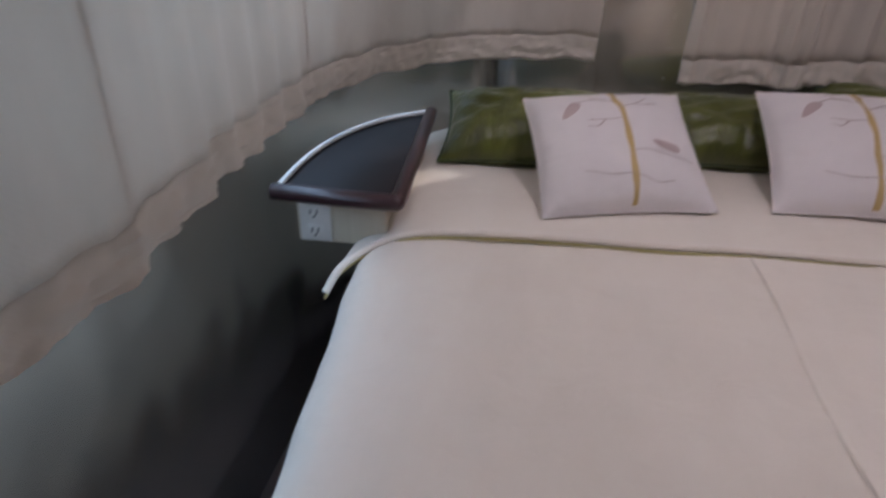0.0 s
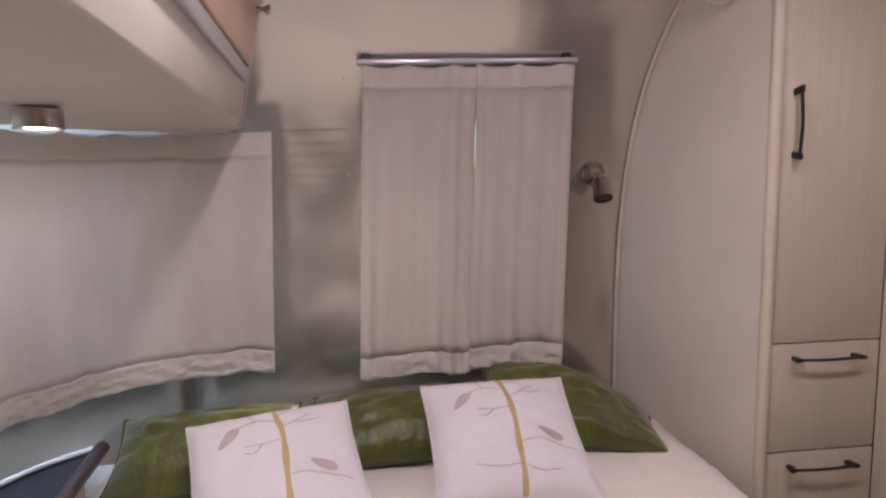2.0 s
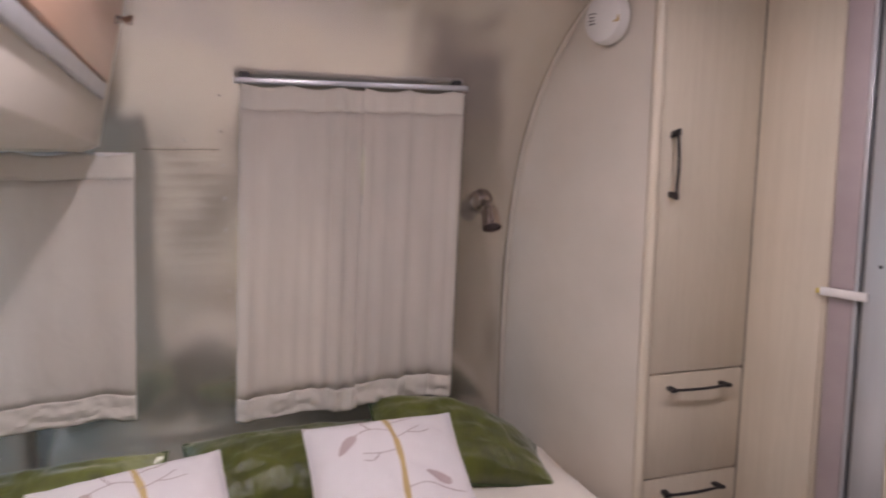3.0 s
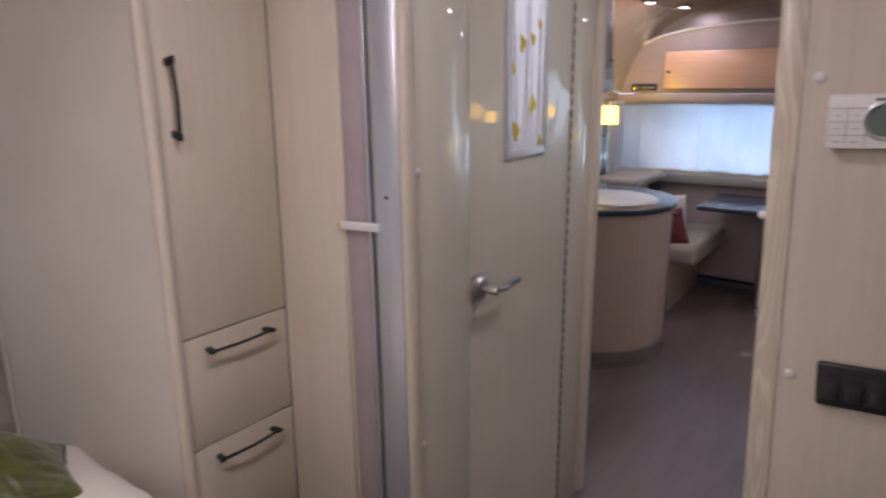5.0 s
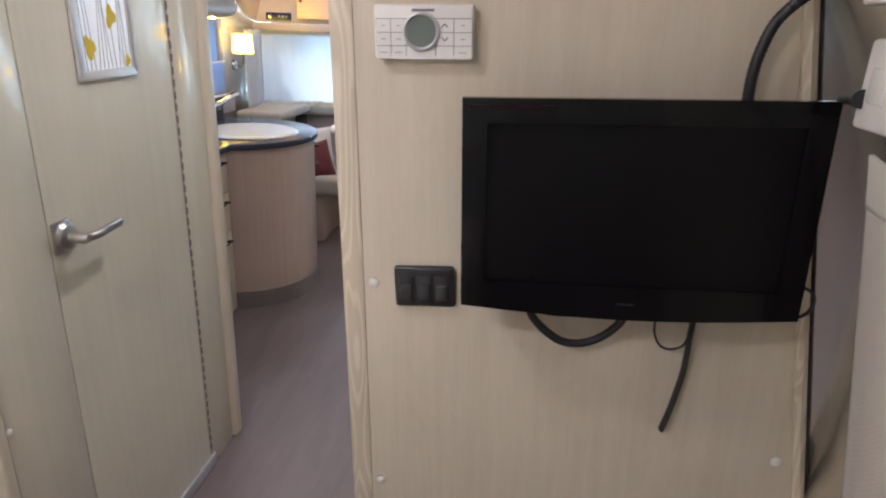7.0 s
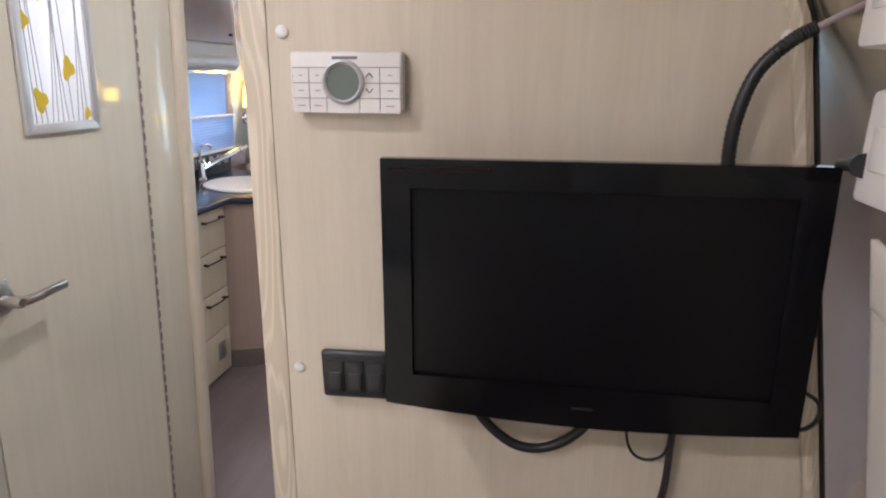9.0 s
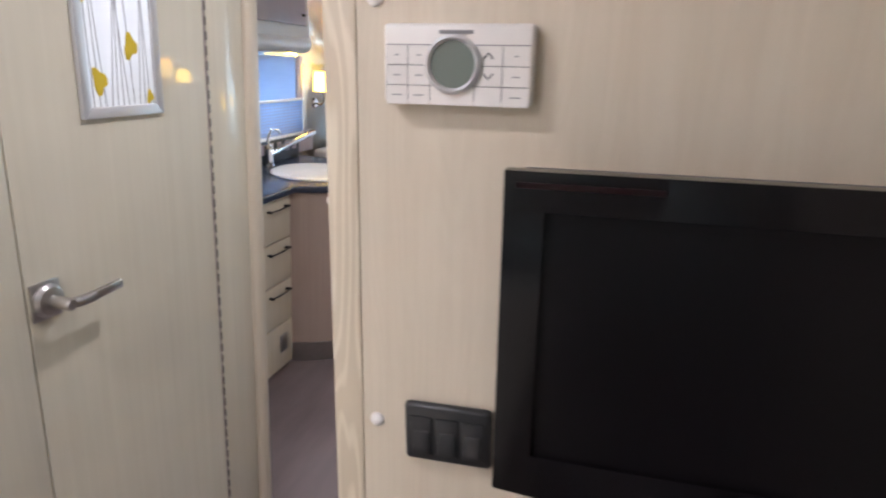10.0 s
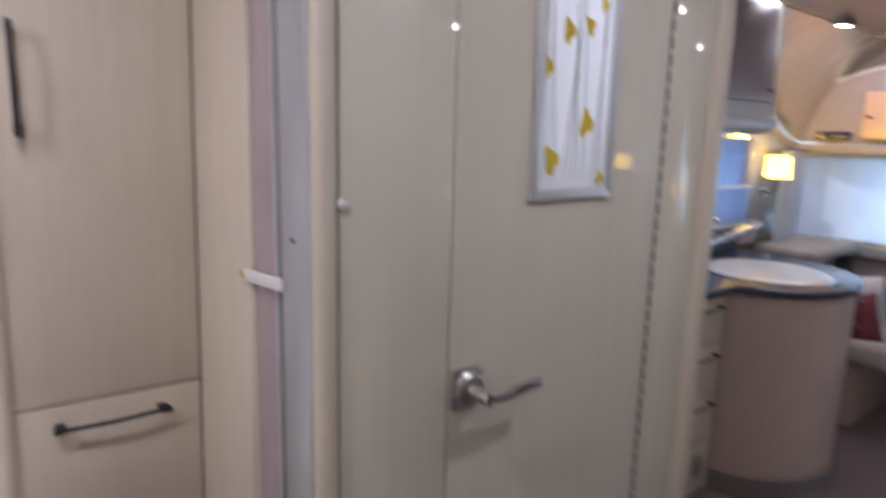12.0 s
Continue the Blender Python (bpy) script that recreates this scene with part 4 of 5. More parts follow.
# ---- riveted seams on the head wall ----
sheet = bmesh.new()
zz = [0.80 + 0.03 * i for i in range(27)]
cols = [0.30, 0.40, 0.482]
g = [[sheet.verts.new((x, wall_y(z) - 0.003, z)) for x in cols] for z in zz]
for a, b in zip(g, g[1:]):
    for i in range(len(cols) - 1):
        sheet.faces.new((a[i], a[i + 1], b[i + 1], b[i]))
sheet_ob = tagged(part("wall_lap_sheet", sheet, ALU, smooth=False), "overlapping riveted aluminium sheet on the wall", "wall panel", kind="structure")
sheet_ob.modifiers.new("thickness", "SOLIDIFY").thickness = 0.0015
rivet = None
spots = [(0.489, 0.86 + 0.085 * k) for k in range(11)] + [(0.40, 1.602), (0.34, 0.85), (0.42, 0.85)]
for x, z in spots:
    m = basis((x, wall_y(z) - 0.0042, z), (1, 0, 0), (0, 0, 1))
    if rivet is None:
        me = part("rivet", lathe([(0.0030, 0), (0.0025, 0.0009), (0.0012, 0.0013), (0, 0.0014)], 10), STEEL, sheet_ob)
        rivet, o = me, me
    else:
        o = rivet.copy()
        scene.collection.objects.link(o)
    o.matrix_basis = m

# ---- things on the partition ----
TVM = Matrix.Translation((1.760, 0.487, 1.2845)) @ pose(0, 0, 0, -2.4, 0, 0) @ Matrix(((0, 0, 1, 0), (-1, 0, 0, 0), (0, 1, 0, 0), (0, 0, 0, 1)))
# local: x across to the right, y up, z into the wall
tv = thing("television", (1.78, 0.487, 1.12), "black flat television on a wall arm, switched off", "television")
TW, TH = 0.2365, 0.1505
bot = [(-TW + 2 * TW * k / 16, -TH - 0.012 * math.sin(math.pi * k / 16)) for k in range(17)]
top = [(TW, TH), (-TW, TH)]
part("back_shell", prism([(-TW + 0.004, TH - 0.004)] + [(x * 0.985, y + 0.004) for x, y in bot] + [(TW - 0.004, TH - 0.004)], 0.042, TVM @ pose(0, 0, 0.014), 0.008), BLACK, tv)
bz = bmesh.new()
for pts in ([(-TW, TH), (TW, TH), (TW - 0.034, TH - 0.033), (-TW + 0.034, TH - 0.033)], [(-TW, TH), (-TW + 0.034, TH - 0.033), (-TW + 0.034, -TH + 0.040), (-TW, -TH)],
            [(TW, TH), (TW, -TH), (TW - 0.034, -TH + 0.040), (TW - 0.034, TH - 0.033)], bot + [(TW - 0.034, -TH + 0.040), (-TW + 0.034, -TH + 0.040)]):
    bz = join(bz, prism(pts, 0.016, TVM @ pose(0, 0, -0.002)))
bmesh.ops.remove_doubles(bz, verts=bz.verts, dist=1e-5)
part("bezel", bz, PIANO, tv, "gloss black bezel", smooth=False)
part("screen", box(-TW + 0.032, TW - 0.032, -TH + 0.038, TH - 0.031, 0.004, 0.012, 0, 1, TVM), SCREEN, tv, "dark matt screen", smooth=False)
part("red_strip", box(-TW + 0.01, -0.11, TH - 0.014, TH - 0.009, -0.003, 0.0, 0.0005, 1, TVM), MAROON, tv, "dull red strip")
part("badge", box(-0.012, 0.012, -TH + 0.012, -TH + 0.0145, -0.003, -0.001, 0.0005, 1, TVM), IRON, tv)
part("rear_bulge", box(-0.15, 0.15, -0.10, 0.11, 0.05, 0.072, 0.012, 3, TVM), BLACK, tv)
part("wall_arm", join(box(-0.03, 0.03, -0.05, 0.05, 0.072, 0.098, 0.004, 2, TVM)), IRON, tv)
part("base_lug", prism([(-0.19, -TH - 0.002), (0.20, -TH - 0.002), (0.12, -TH - 0.017), (-0.10, -TH - 0.019)], 0.03, TVM @ pose(0, 0, 0.012), 0.003), BLACK, tv)
part("side_jack", lathe([(0.012, 0), (0.012, 0.012), (0.008, 0.02), (0, 0.02)], 14, TVM @ pose(TW - 0.008, -0.035, 0.03, 0, 90, 0)), BLACK, tv)
hose = thing("cable_hose", (1.83, 0.33, 1.42), "black corrugated cable hose rising behind the television", "cable")
part("hose", tube([(1.835, 0.340, 1.40), (1.832, 0.346, 1.445), (1.830, 0.344, 1.49), (1.828, 0.331, 1.535), (1.822, 0.305, 1.566), (1.818, 0.284, 1.580)], 0.0070, 10, 14, ripple=0.16), BLACK, hose)
part("coax", tube([(1.818, 0.284, 1.580), (1.79, 0.272, 1.590), (1.74, 0.268, 1.598), (1.69, 0.277, 1.600)], 0.0035, 8, 6), GREYBOX, hose, "grey coaxial lead")
part("plug", tube([(1.735, 0.268, 1.597), (1.688, 0.278, 1.600)], 0.0065, 10), STEEL, hose)
loop = thing("power_lead", (1.84, 0.53, 1.03), "black power lead looping below the television", "cable")
part("loop", tube([(1.835, 0.615, 1.12), (1.838, 0.607, 1.078), (1.84, 0.567, 1.042), (1.84, 0.53, 1.036), (1.84, 0.495, 1.051), (1.838, 0.468, 1.082), (1.835, 0.46, 1.12)], 0.0066, 10, 10, ripple=0.06), BLACK, loop)
part("thin_loop", tube([(1.84, 0.415, 1.10), (1.842, 0.413, 1.068), (1.842, 0.402, 1.046), (1.842, 0.384, 1.040), (1.842, 0.365, 1.050), (1.842, 0.358, 1.08), (1.84, 0.358, 1.10)], 0.002, 6, 8), BLACK, loop)
tail = thing("hanging_lead", (1.85, 0.36, 0.88), "black lead hanging below the television", "cable")
part("strap", tube([(1.838, 0.358, 1.12), (1.845, 0.357, 1.06), (1.848, 0.356, 1.00), (1.850, 0.364, 0.93), (1.851, 0.373, 0.882)], 0.0082, 10, 8, flat=0.55), BLACK, tail)
side_loop = thing("side_lead", (1.80, 0.245, 1.13), "thin black lead curling beside the television", "cable")
part("lead", tube([(1.79, 0.252, 1.140), (1.79, 0.230, 1.138), (1.79, 0.216, 1.152), (1.79, 0.218, 1.174), (1.795, 0.238, 1.186)], 0.0026, 6, 8), BLACK, side_loop)
jack = thing("antenna_plug", (1.73, 0.26, 1.436), "black antenna plug in a white wall plate", "plug")
part("plug", tube([(1.775, 0.252, 1.446), (1.735, 0.258, 1.450), (1.690, 0.270, 1.455)], 0.0062, 10), BLACK, jack)
part("grip", tube([(1.708, 0.264, 1.4535), (1.686, 0.271, 1.455)], 0.011, 12), BLACK, jack)
for z0, z1 in ((1.422, 1.520), (1.553, 1.665)):
    yw = wall_y((z0 + z1) / 2, -1)
    pl = thing("wall_plate", (1.68, yw, z0), "white socket plate on the curved metal wall", "wall plate", "wall plates")
    part("plate", box(1.600, 1.702, yw - 0.02, 0.270 + (0.022 if z0 > 1.5 else 0), z0, z1, 0.006), PLASTIC, pl)
    part("insert", box(1.642, 1.680, 0.268 + (0.022 if z0 > 1.5 else 0), 0.2725 + (0.022 if z0 > 1.5 else 0), z0 + 0.03, z1 - 0.03, 0.002), WHITE, pl)

thermo = thing("thermostat", (FACE_TV, 0.797, 1.465), "white thermostat panel with round grey display and buttons", "thermostat")
ty0, ty1, tz0, tz1 = 0.7165, 0.8595, 1.4630, 1.5350
FX = FACE_TV - 0.002
part("body", box(FX - 0.016, FX + 0.001, ty0, ty1, tz0, tz1, 0.004, 3), PLASTIC, thermo)
part("brand_bar", box(FX - 0.0168, FX - 0.0155, ty1 - 0.087, ty1 - 0.055, tz1 - 0.0095, tz1 - 0.0060, 0), INK, thermo)
for y, z, r in ((0.7907, 1.4987, 0.0268),):
    dm = basis((FX - 0.016, y, z), (0, -1, 0), (0, 0, 1))
    if (dm.to_3x3() @ Vector((0, 0, 1))).x > 0:
        dm = dm @ pose(0, 0, 0, 180, 0, 0)
    ring = part("ring", lathe([(r, -0.002), (r, 0.004), (r - 0.003, 0.006), (r - 0.0055, 0.004), (r - 0.0055, -0.001)], 36, dm), SILVER, thermo, "silver bezel ring")
    part("display", lathe([(r - 0.005, 0.0), (r - 0.005, 0.0025), (0, 0.003)], 36, dm), LCD, thermo, "grey green round display")
part("button_bed", box(FX - 0.0163, FX - 0.0150, ty0 + 0.003, ty1 - 0.003, tz0 + 0.003, tz1 - 0.0185, 0), INK, thermo, "dark joints between the buttons", smooth=False)
cols = [ty1 - 0.003, ty1 - 0.0245, ty1 - 0.0465, ty1 - 0.089, ty1 - 0.115, ty0 + 0.002]
for c in range(5):
    for r in range(3):
        a, b = cols[c + 1] + 0.0004, cols[c] - 0.0004
        z1 = tz1 - 0.0195 - r * 0.0182
        if c == 2 and r < 2:
            part("dial_surround", box(FX - 0.0170, FX - 0.0155, a, b, z1 - (0.0175 if r else 0.0183), z1, 0), PLASTIC, thermo)
            continue
        btn = part("button", box(FX - 0.0170, FX - 0.0155, a, b, z1 - 0.0175, z1, 0.0004, 1), PLASTIC, thermo)
        if not (c == 2 or (c == 3 and r == 2)):
            w = 0.0022 + 0.0014 * ((c * 3 + r) % 3)
            mid = (a + b) / 2
            if c == 3:
                s = 1 if r == 0 else -1
                part("arrow", tube([(FX - 0.0177, mid + 0.0045, z1 - 0.0086 - s * 0.0025), (FX - 0.0177, mid, z1 - 0.0086 + s * 0.0025), (FX - 0.0177, mid - 0.0045, z1 - 0.0086 - s * 0.0025)], 0.0009, 5, 1), INK, btn)
            else:
                part("caption_bar", box(FX - 0.0176, FX - 0.0171, mid - w, mid + w, z1 - 0.0094, z1 - 0.0081, 0), FAINT, btn)
thermo.matrix_basis = LEAN @ thermo.matrix_basis
switch = thing("switch_plate", (FACE_TV, 0.79, 1.06), "black plastic plate with three rocker switches", "light switch")
part("plate", box(FACE_TV - 0.012, FACE_TV, 0.741, 0.841, 1.060, 1.131, 0.006, 3), BLACK, switch)
for k in range(3):
    yc = 0.820 - k * 0.0295
    part("surround", box(FACE_TV - 0.0145, FACE_TV - 0.0115, yc - 0.0125, yc + 0.0125, 1.070, 1.117, 0.003), BLACK, switch)
    part("rocker", box(FACE_TV - 0.019, FACE_TV - 0.012, yc - 0.0095, yc + 0.0095, 1.075, 1.101, 0.003, 2, Matrix.Translation((FACE_TV - 0.014, yc, 1.085)) @ pose(0, 0, 0, 0, 9, 0) @ Matrix.Translation((-FACE_TV + 0.014, -yc, -1.085))), BLACK, switch)
switch.matrix_basis = Matrix.Translation((0, -0.006, 0.0115)) @ Matrix.Translation((0, 0.791, 1.0955)) @ pose(0, 0, 0, -4, 0, 0) @ Matrix.Translation((0, -0.791, -1.0955)) @ switch.matrix_basis

# ---- kitchen ----
IC, IR = Vector((4.25, 2.20, 0)), 0.408
island = thing("kitchen_peninsula", (IC.x, IC.y, 0), "pinkish oak rounded kitchen cabinet with steel plinth", "kitchen cabinet")


def dee(r, y_back):
    a0 = math.pi
    return [(IC.x + r * math.cos(a0 + k * math.pi / 28), IC.y + r * math.sin(a0 + k * math.pi / 28)) for k in range(29)] + [(IC.x + r, y_back), (IC.x - r, y_back)]


part("body", prism(dee(IR, 2.50), 0.768, pose(0, 0, 0.10)), OAKY, island)
part("plinth", prism(dee(IR + 0.004, 2.50), 0.10, pose(0, 0, 0)), STEEL, island, "brushed steel plinth")
for z in (0.81, 0.70):
    pull((IC.x + 0.262, IC.y - 0.313, z), (IC.x + 0.153, IC.y - 0.378, z), (0.014, -0.024, 0), island)
drawers = thing("drawer_cabinet", (3.72, 2.2, 0), "pale kitchen drawer cabinet with black handles", "kitchen cabinet")
part("body", box(3.05, 3.862, 2.104, 2.50, 0.0, 0.868, 0.003), GREYBOX, drawers)
for z0, z1 in ((0.668, 0.864), (0.462, 0.664), (0.252, 0.458)):
    d = part("drawer", box(3.54, 3.836, 2.085, 2.103, z0, z1, 0.003), WOOD, drawers)
    pull((3.635, 2.085, z1 - 0.042), (3.785, 2.085, z1 - 0.042), (0, -0.026, 0), d)
low = part("lower_door", box(3.54, 3.836, 2.085, 2.103, 0.02, 0.248, 0.003), WOOD, drawers)
part("vent_cover", box(3.715, 3.78, 2.079, 2.0845, 0.105, 0.195, 0.004), STEEL, low, "small grey outlet cover")
top_ = thing("worktop", (4.2, 2.3, 0.90), "dark slate worktop with rounded end", "worktop")
RIM = IR + 0.022
pts_top = [(3.04, 2.553), (3.04, 2.062), (IC.x - RIM - 0.004, 2.062)] + [(x, y) for x, y in dee(RIM, 2.553)[3:29]] + [(IC.x + RIM, 2.553)]
part("slab", prism(pts_top, 0.032, pose(0, 0, 0.871), 0.006), SLATE, top_)
part("upstand", box(3.04, 4.95, 2.536, 2.552, 0.904, 1.03, 0.004), GREYBOX, top_)
sink = thing("sink_cover", (4.205, 2.115, 0.904), "white oval sink lid on the dark worktop", "sink")
part("lid", lathe([(0.0, 0.016), (0.25, 0.016), (0.285, 0.014), (0.30, 0.008), (0.30, 0.0)], 48, pose(4.205, 2.115, 0.9035) @ Matrix.Diagonal((0.82, 0.84, 1, 1))), WHITE, sink)
part("rim", lathe([(0.31, 0.0), (0.31, 0.004), (0.302, 0.006), (0.298, 0.0)], 48, pose(4.205, 2.115, 0.9035) @ Matrix.Diagonal((0.82, 0.84, 1, 1))), CHROME, sink, "bright metal rim")
tap = thing("kitchen_tap", (4.26, 2.445, 0.904), "chrome pull-out kitchen tap", "tap")
part("body", lathe([(0.030, 0), (0.028, 0.008), (0.023, 0.014), (0.023, 0.084), (0.025, 0.090), (0.021, 0.109), (0, 0.114)], 20, pose(4.26, 2.445, 0.904)), CHROME, tap)
spout = part("spout", tube([(4.265, 2.445, 0.962), (4.40, 2.435, 0.988), (4.56, 2.425, 1.016), (4.64, 2.42, 1.030)], 0.0165, 14, 5), CHROME, tap, "chrome slanting spout")
part("spray_head", tube([(4.642, 2.42, 1.0303), (4.72, 2.415, 1.043)], 0.019, 14, 2), CHROME, spout)
part("lever", tube([(4.26, 2.445, 1.01), (4.255, 2.445, 1.060), (4.29, 2.442, 1.090), (4.35, 2.437, 1.082), (4.365, 2.435, 1.064)], 0.0075, 10, 6), CHROME, tap)
hood = thing("counter_box", (4.40, 2.50, 0.904), "dark box standing behind the tap", "box")
part("body", box(4.12, 4.66, 2.478, 2.535, 0.904, 1.026, 0.006), BLACK, hood)
for k in range(6):
    part("rib", box(4.15 + 0.085 * k, 4.19 + 0.085 * k, 2.4735, 2.479, 0.955, 1.010, 0.001), GREYBOX, hood)

upper = thing("overhead_cabinet", (3.6, 2.2, 1.55), "mauve grey overhead kitchen cabinet with rounded white underside", "kitchen cabinet")
part("body", prism([(2.02, 1.60), (2.04, 2.02), (2.34, 2.02), (2.46, 1.70), (2.46, 1.60)], 1.02, Matrix(((0, 0, 1, 2.90), (1, 0, 0, 0), (0, 1, 0, 0), (0, 0, 0, 1))), 0.006), CREAM, upper)
part("underside", tube([(2.90, 2.06, 1.585), (3.40, 2.06, 1.585), (3.93, 2.06, 1.585)], 0.045, 16, 2), PLASTIC, upper, "rounded white lower edge")
part("soffit", box(2.90, 3.93, 2.06, 2.47, 1.542, 1.598, 0.006), PLASTIC, upper)
for x0, x1 in ((2.95, 3.40), (3.41, 3.86)):
    d = part("door", box(x0, x1, 2.000, 2.018, 1.655, 1.985, 0.004, 2, Matrix.Translation((0, 2.01, 1.6)) @ pose(0, 0, 0, -3, 0, 0) @ Matrix.Translation((0, -2.01, -1.6))), GREYBOX, upper)
    part("knob", box(x1 - 0.05, x1 - 0.03, 1.99, 2.0, 1.69, 1.70, 0.002), IRON, d)
upper.matrix_basis = pose(0, 0, -0.045) @ upper.matrix_basis
blind = thing("window_blind", (4.3, 2.45, 1.12), "pale pleated blind half drawn over the kitchen window", "blind")
BLIND = mat("bluish blind cloth", (0.42, 0.50, 0.64), (0.37, 0.45, 0.60), 0.8, scale=(6, 6, 120), through=0.6)
part("cloth", box(4.06, 4.70, 2.475, 2.479, 1.045, 1.226, 0), BLIND, blind, smooth=False)
for k in range(11):
    part("pleat", box(4.06, 4.70, 2.4715, 2.4748, 1.050 + 0.016 * k, 1.0525 + 0.016 * k, 0), GREYBOX, blind)
part("upper_cloth", box(4.06, 4.62, 2.475, 2.479, 1.242, 1.475, 0), BLIND, blind, smooth=False)
part("side_frame", box(4.624, 4.70, 2.470, 2.486, 1.242, 1.475, 0.003), GREYBOX, blind)
part("bottom_bar", box(4.06, 4.70, 2.466, 2.486, 1.227, 1.241, 0.003), PLASTIC, blind)
part("lower_bar", box(4.06, 4.70, 2.466, 2.486, 1.030, 1.0445, 0.003), PLASTIC, blind)

# dinette
bench = thing("dinette_bench", (5.2, 2.1, 0), "grey beige upholstered dinette bench", "bench")
part("seat_cushion", box(4.92, 5.75, 1.80, 2.42, 0.36, 0.50, 0.045, 4), VINYL, bench)
part("base", box(5.02, 5.75, 1.98, 2.44, 0.0, 0.368, 0.005), OAKY, bench)
part("back_cushion", box(5.0, 5.62, 2.36, 2.50, 0.50, 0.828, 0.04, 4), VINYL, bench)
ledge = thing("window_ledge", (5.2, 2.4, 0.9), "padded grey beige ledge below the end windows", "ledge")
part("pad", box(4.99, 5.62, 2.24, 2.56, 0.83, 0.895, 0.025, 4), VINYL, ledge)
part("end_pad", box(5.60, 5.84, 0.75, 2.44, 0.80, 0.885, 0.025, 4), VINYL, ledge)
part("end_back", box(5.66, 5.84, 0.75, 2.30, 0.10, 0.80, 0.02, 3), GREYBOX, ledge)
cush = cushion_surface(0.26, 0.26, 0.11, 9.0)
rc = thing("red_cushion", (5.06, 2.16, 0.60), "dark red scatter cushion on the dinette bench", "cushion")
part("case", cushion(cush, 20, basis((5.00, 2.03, 0.575), (0.3, -0.9, 0.25), (0.2, 0.3, 1))), RED, rc)
wc = thing("white_cushion", (5.30, 2.18, 0.50), "white scatter cushion leaning on the dinette bench", "cushion")
part("case", cushion(cushion_surface(0.26, 0.26, 0.10, 4.0), 20, basis((5.30, 2.12, 0.625), (0.25, -0.9, 0.1), (0.15, 0.2, 1))), LINEN, wc)
table = thing("dinette_table", (5.5, 1.6, 0), "dark slate topped dinette table on a metal post", "table")
part("tabletop", box(5.06, 5.66, 1.10, 1.865, 0.716, 0.748, 0.012, 3), SLATE, table)
part("post", lathe([(0.14, 0), (0.14, 0.012), (0.04, 0.03), (0.035, 0.72), (0, 0.72)], 24, pose(5.4, 1.48, 0)), STEEL, table)

# end of the trailer
bulk = thing("wall_bulkhead", (5.5, 1.4, 1.5), "mauve grey curved bulkhead above the end windows", "bulkhead", kind="structure")
arch = [(2.60, 1.46), (2.60, 1.52)]
arch += [(1.42 + 1.18 * math.copysign(abs(math.cos(a)) ** 0.72, math.cos(a)), 1.52 + 0.39 * math.sin(a) ** 0.72) for a in [math.pi * k / 40 for k in range(1, 40)]]
arch += [(0.24, 1.52), (0.24, 1.46)]
part("panel", prism(arch, 0.03, Matrix(((0, 0, 1, 5.40), (1, 0, 0, 0), (0, 1, 0, 0), (0, 0, 0, 1)))), GREYBOX, bulk, smooth=False)
# added panel in ceiling colour, blocks window light spilling over the bulkhead
upper_arch = [(1.42 + (y - 1.42) * 1.02, 1.46 + (z - 1.46) * 1.40) for y, z in arch]
part("light_stop_panel", prism(upper_arch, 0.02, Matrix(((0, 0, 1, 5.432), (1, 0, 0, 0), (0, 1, 0, 0), (0, 0, 0, 1)))), CEIL, bulk, smooth=False)
part("arch_trim", tube([(5.395, y, z) for y, z in arch], 0.010, 8, 2), PLASTIC, bulk, "pale edging along the arch")
part("valance", box(5.36, 5.398, 0.5, 2.58, 1.405, 1.458, 0.008), GREYBOX, bulk)
oc = thing("end_locker", (5.3, 1.8, 1.56), "peach wood locker door above the end windows", "locker")
part("door", box(5.35, 5.385, 1.40, 2.232, 1.492, 1.738, 0.005), PEACH, oc)
part("knob", lathe([(0.008, 0), (0.006, 0.012), (0.009, 0.018), (0, 0.019)], 12, basis((5.35, 2.200, 1.605), (0, -1, 0), (0, 0, 1)) @ pose(0, 0, 0, 0, 0, 0)), IRON, oc)
radio = thing("radio", (5.38, 2.4, 1.55), "dark blue car radio set in the bulkhead", "radio")
NAVY = mat("dark blue fascia", (0.012, 0.016, 0.05), rough=0.3)
part("fascia", box(5.375, 5.40, 2.290, 2.466, 1.478, 1.525, 0.004), NAVY, radio)
part("dial", lathe([(0.016, 0), (0.015, 0.008), (0, 0.009)], 16, basis((5.374, 2.430, 1.502), (0, 1, 0), (0, 0, -1))), CHROME, radio)
for k in range(3):
    part("button", box(5.372, 5.376, 2.31 + 0.026 * k, 2.325 + 0.026 * k, 1.496, 1.506, 0.001), GREYBOX, radio)
curtain("curtain", [(5.40, 2.53), (5.53, 2.28), (5.57, 2.02)], 0.875, 1.415, "sheer bluish curtain lit by daylight at the end window", 31, 3, 0.006, 0.03, SHEER)
curtain("curtain", [(5.57, 2.015), (5.58, 1.7), (5.58, 1.25)], 0.875, 1.415, "sheer bluish curtain lit by daylight at the end window", 35, 3, 0.006, 0.03, SHEER)
curtain("curtain", [(5.08, 2.505), (5.25, 2.515), (5.47, 2.52)], 0.875, 1.415, "sheer bluish curtain at the rounded end corner", 37, 6, 0.012, 0.03, SHEER)



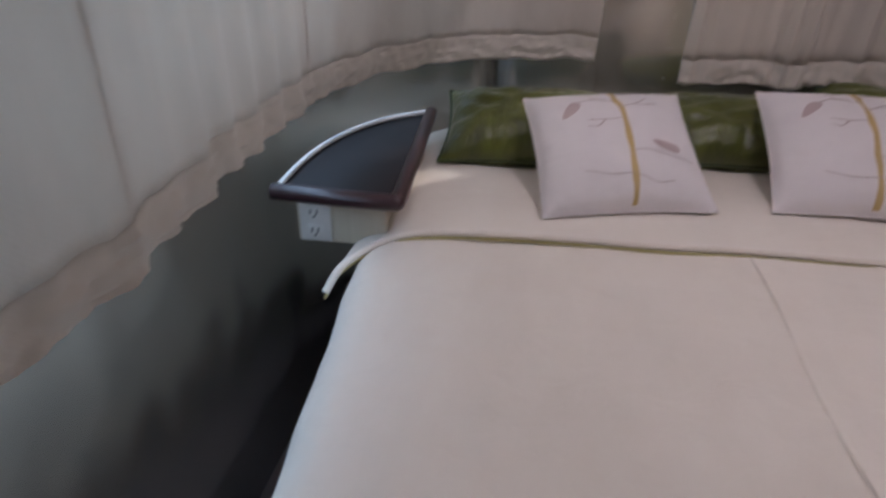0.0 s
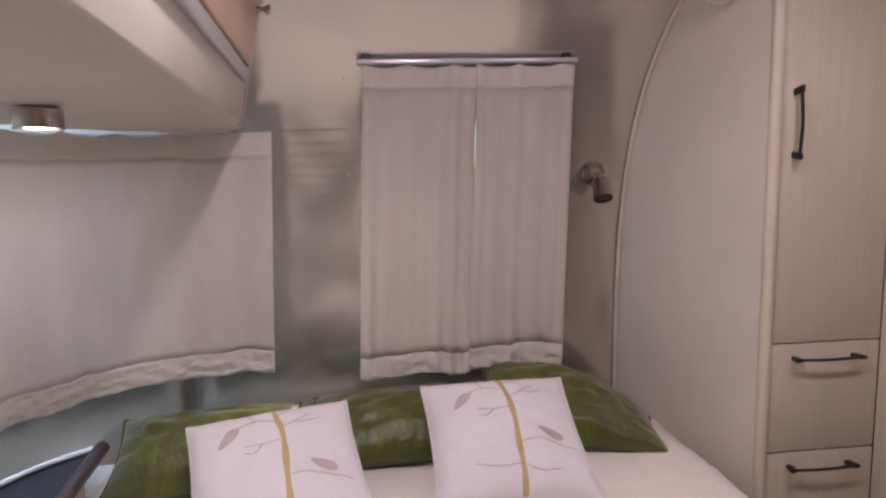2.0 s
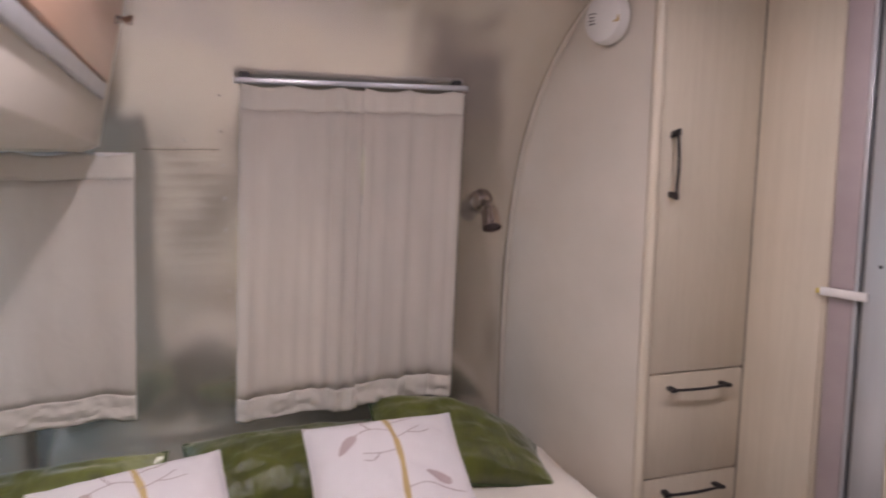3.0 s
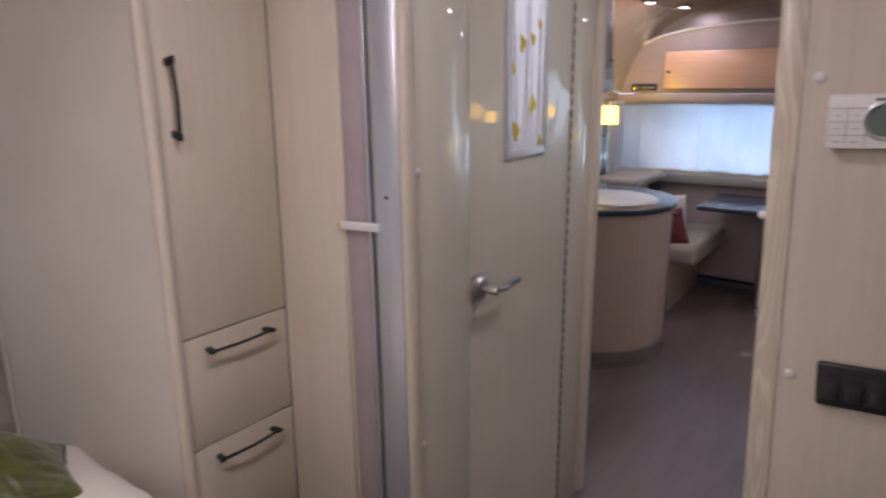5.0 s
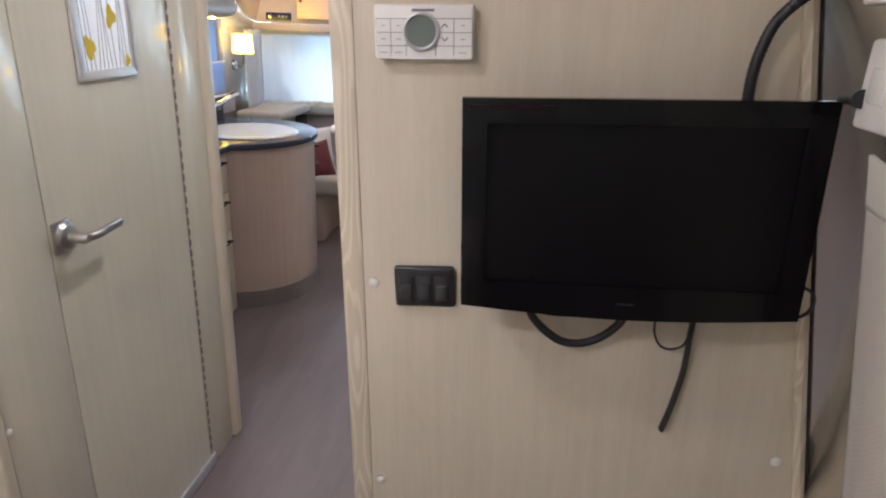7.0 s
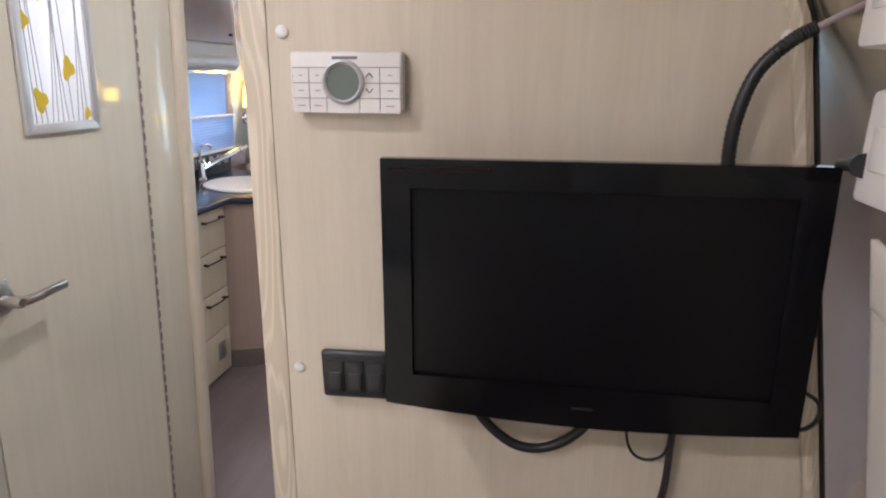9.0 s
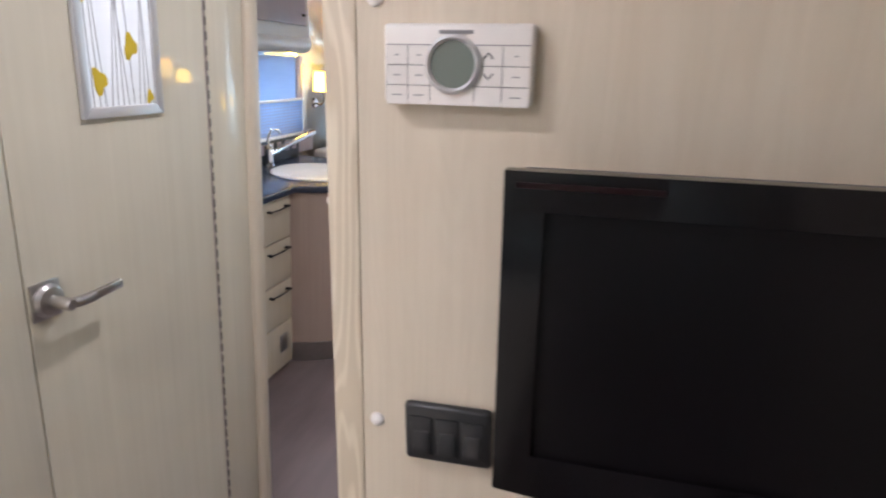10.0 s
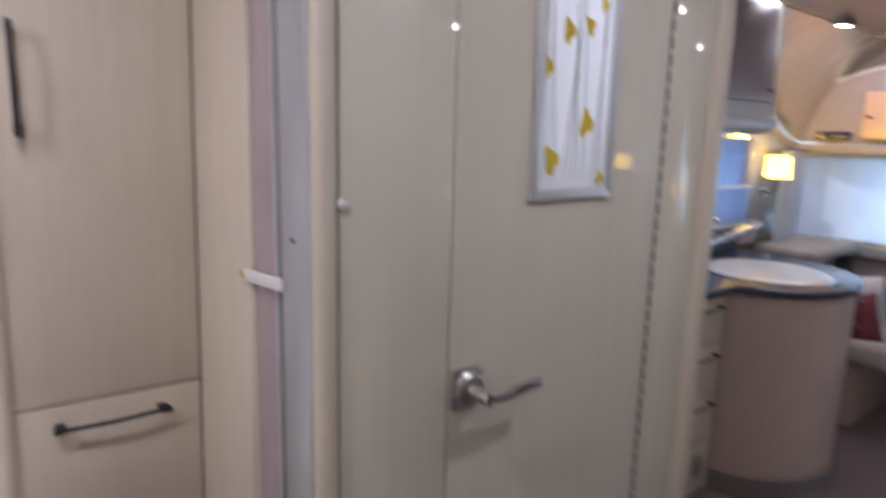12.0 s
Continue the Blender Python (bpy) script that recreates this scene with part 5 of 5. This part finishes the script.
def wall_sconce(x, y, z, side, label, size=1.0):
    """A drum shade on a curved arm; side is 1 on the bed's wall, -1 opposite."""
    t = thing("wall_sconce", (x, y, z), label, "wall lamp", "yellow wall sconces")
    shade = part("shade", lathe([(0.062, 0.0), (0.064, 0.0), (0.058, 0.118), (0.056, 0.118), (0.060, 0.004)], 28, pose(x, y, z) @ Matrix.Scale(size, 4)), SHADE, t, "glowing yellow shade")
    part("shade_ring", lathe([(0.0645, 0.0), (0.0655, 0.002), (0.0650, 0.006), (0.0635, 0.006)], 28, pose(x, y, z - 0.001) @ Matrix.Scale(size, 4)), BRONZE, shade)
    part("arm", tube([(x, y, z + 0.02), (x, y, z - 0.045), (x - 0.005, y + 0.02 * side, z - 0.08), (x - 0.01, y + 0.05 * side, z - 0.07)], 0.006, 8, 6), BRONZE, t)
    part("backplate", lathe([(0.034, 0), (0.028, 0.012), (0, 0.014)], 18, basis((x - 0.01, y + 0.062 * side, z - 0.07), (1, 0, 0), (0, 0, side))), BRONZE, t)
    if side > 0:
        lamp("sconce_bulb", (x, y, z + 0.126), 1.5, 0.02, (1.0, 0.74, 0.09), "POINT")


wall_sconce(4.92, 2.445, 1.268, 1, "lit yellow fabric shade sconce on a curved arm")
for x in (4.32, 5.10):
    wall_sconce(x, wall_y(1.30, -1) + max(0.0, x - 2.9) * 0.035 + 0.070, 1.300, -1, "small lit yellow shade sconce opposite the kitchen", 0.6)

# ---- ceiling spots ----


def spots_at(places, lit, z=2.106):
    first = None
    for x, y in places:
        t = thing("ceiling_spot", (x, y, z - 0.02), "round lit downlight in the metal ceiling", "ceiling light", "ceiling downlights")
        part("ring", lathe([(0.045, 0.02), (0.045, -0.006), (0.036, -0.010), (0.033, 0.0)], 24, pose(x, y, z - 0.02)), CHROME, t)
        part("lens", lathe([(0.034, 0.0), (0.034, 0.004), (0, 0.005)], 20, pose(x, y, z - 0.026)), BULB, t, "lit lens")
        lamp("downlight", (x, y, z - 0.034), lit, 0.07, LED, aim=(x, y, 0))


spots_at([(4.02, 2.05)], 1.4, 2.06)
spots_at([(4.72, 2.14)], 1.4, 2.02)
spots_at([(5.12, 2.06)], 1.4, 2.02)
spots_at([(3.35, 0.95), (4.30, 0.95)], 1.3)
# bedroom and aisle downlights are unseen, added to brighten bed, partition and door
spots_at([(0.55, 1.35)], 6.8)
spots_at([(0.55, 0.80)], 4.6)
spots_at([(0.98, 0.80)], 6.6)
spots_at([(1.35, 1.35)], 3.4)
spots_at([(2.40, 1.05)], 3.0)
lamp("bathroom_lamp", (2.4, 2.05, 1.95), 5.5, 0.25, LED, aim=(2.38, 1.75, 1.4))
hatch = thing("roof_hatch", (4.3, 1.4, 2.08), "dark framed roof hatch with a teal pane", "roof hatch")
part("frame", join(box(4.10, 4.14, 1.2, 1.6, 2.06, 2.10, 0.004), box(4.46, 4.50, 1.2, 1.6, 2.06, 2.10, 0.004), box(4.142, 4.458, 1.2, 1.24, 2.06, 2.10, 0.004), box(4.142, 4.458, 1.56, 1.6, 2.06, 2.10, 0.004)), BLACK, hatch)
part("pane", box(4.142, 4.458, 1.242, 1.558, 2.08, 2.09, 0), mat("teal pane", (0.12, 0.25, 0.28), rough=0.2), hatch, smooth=False)
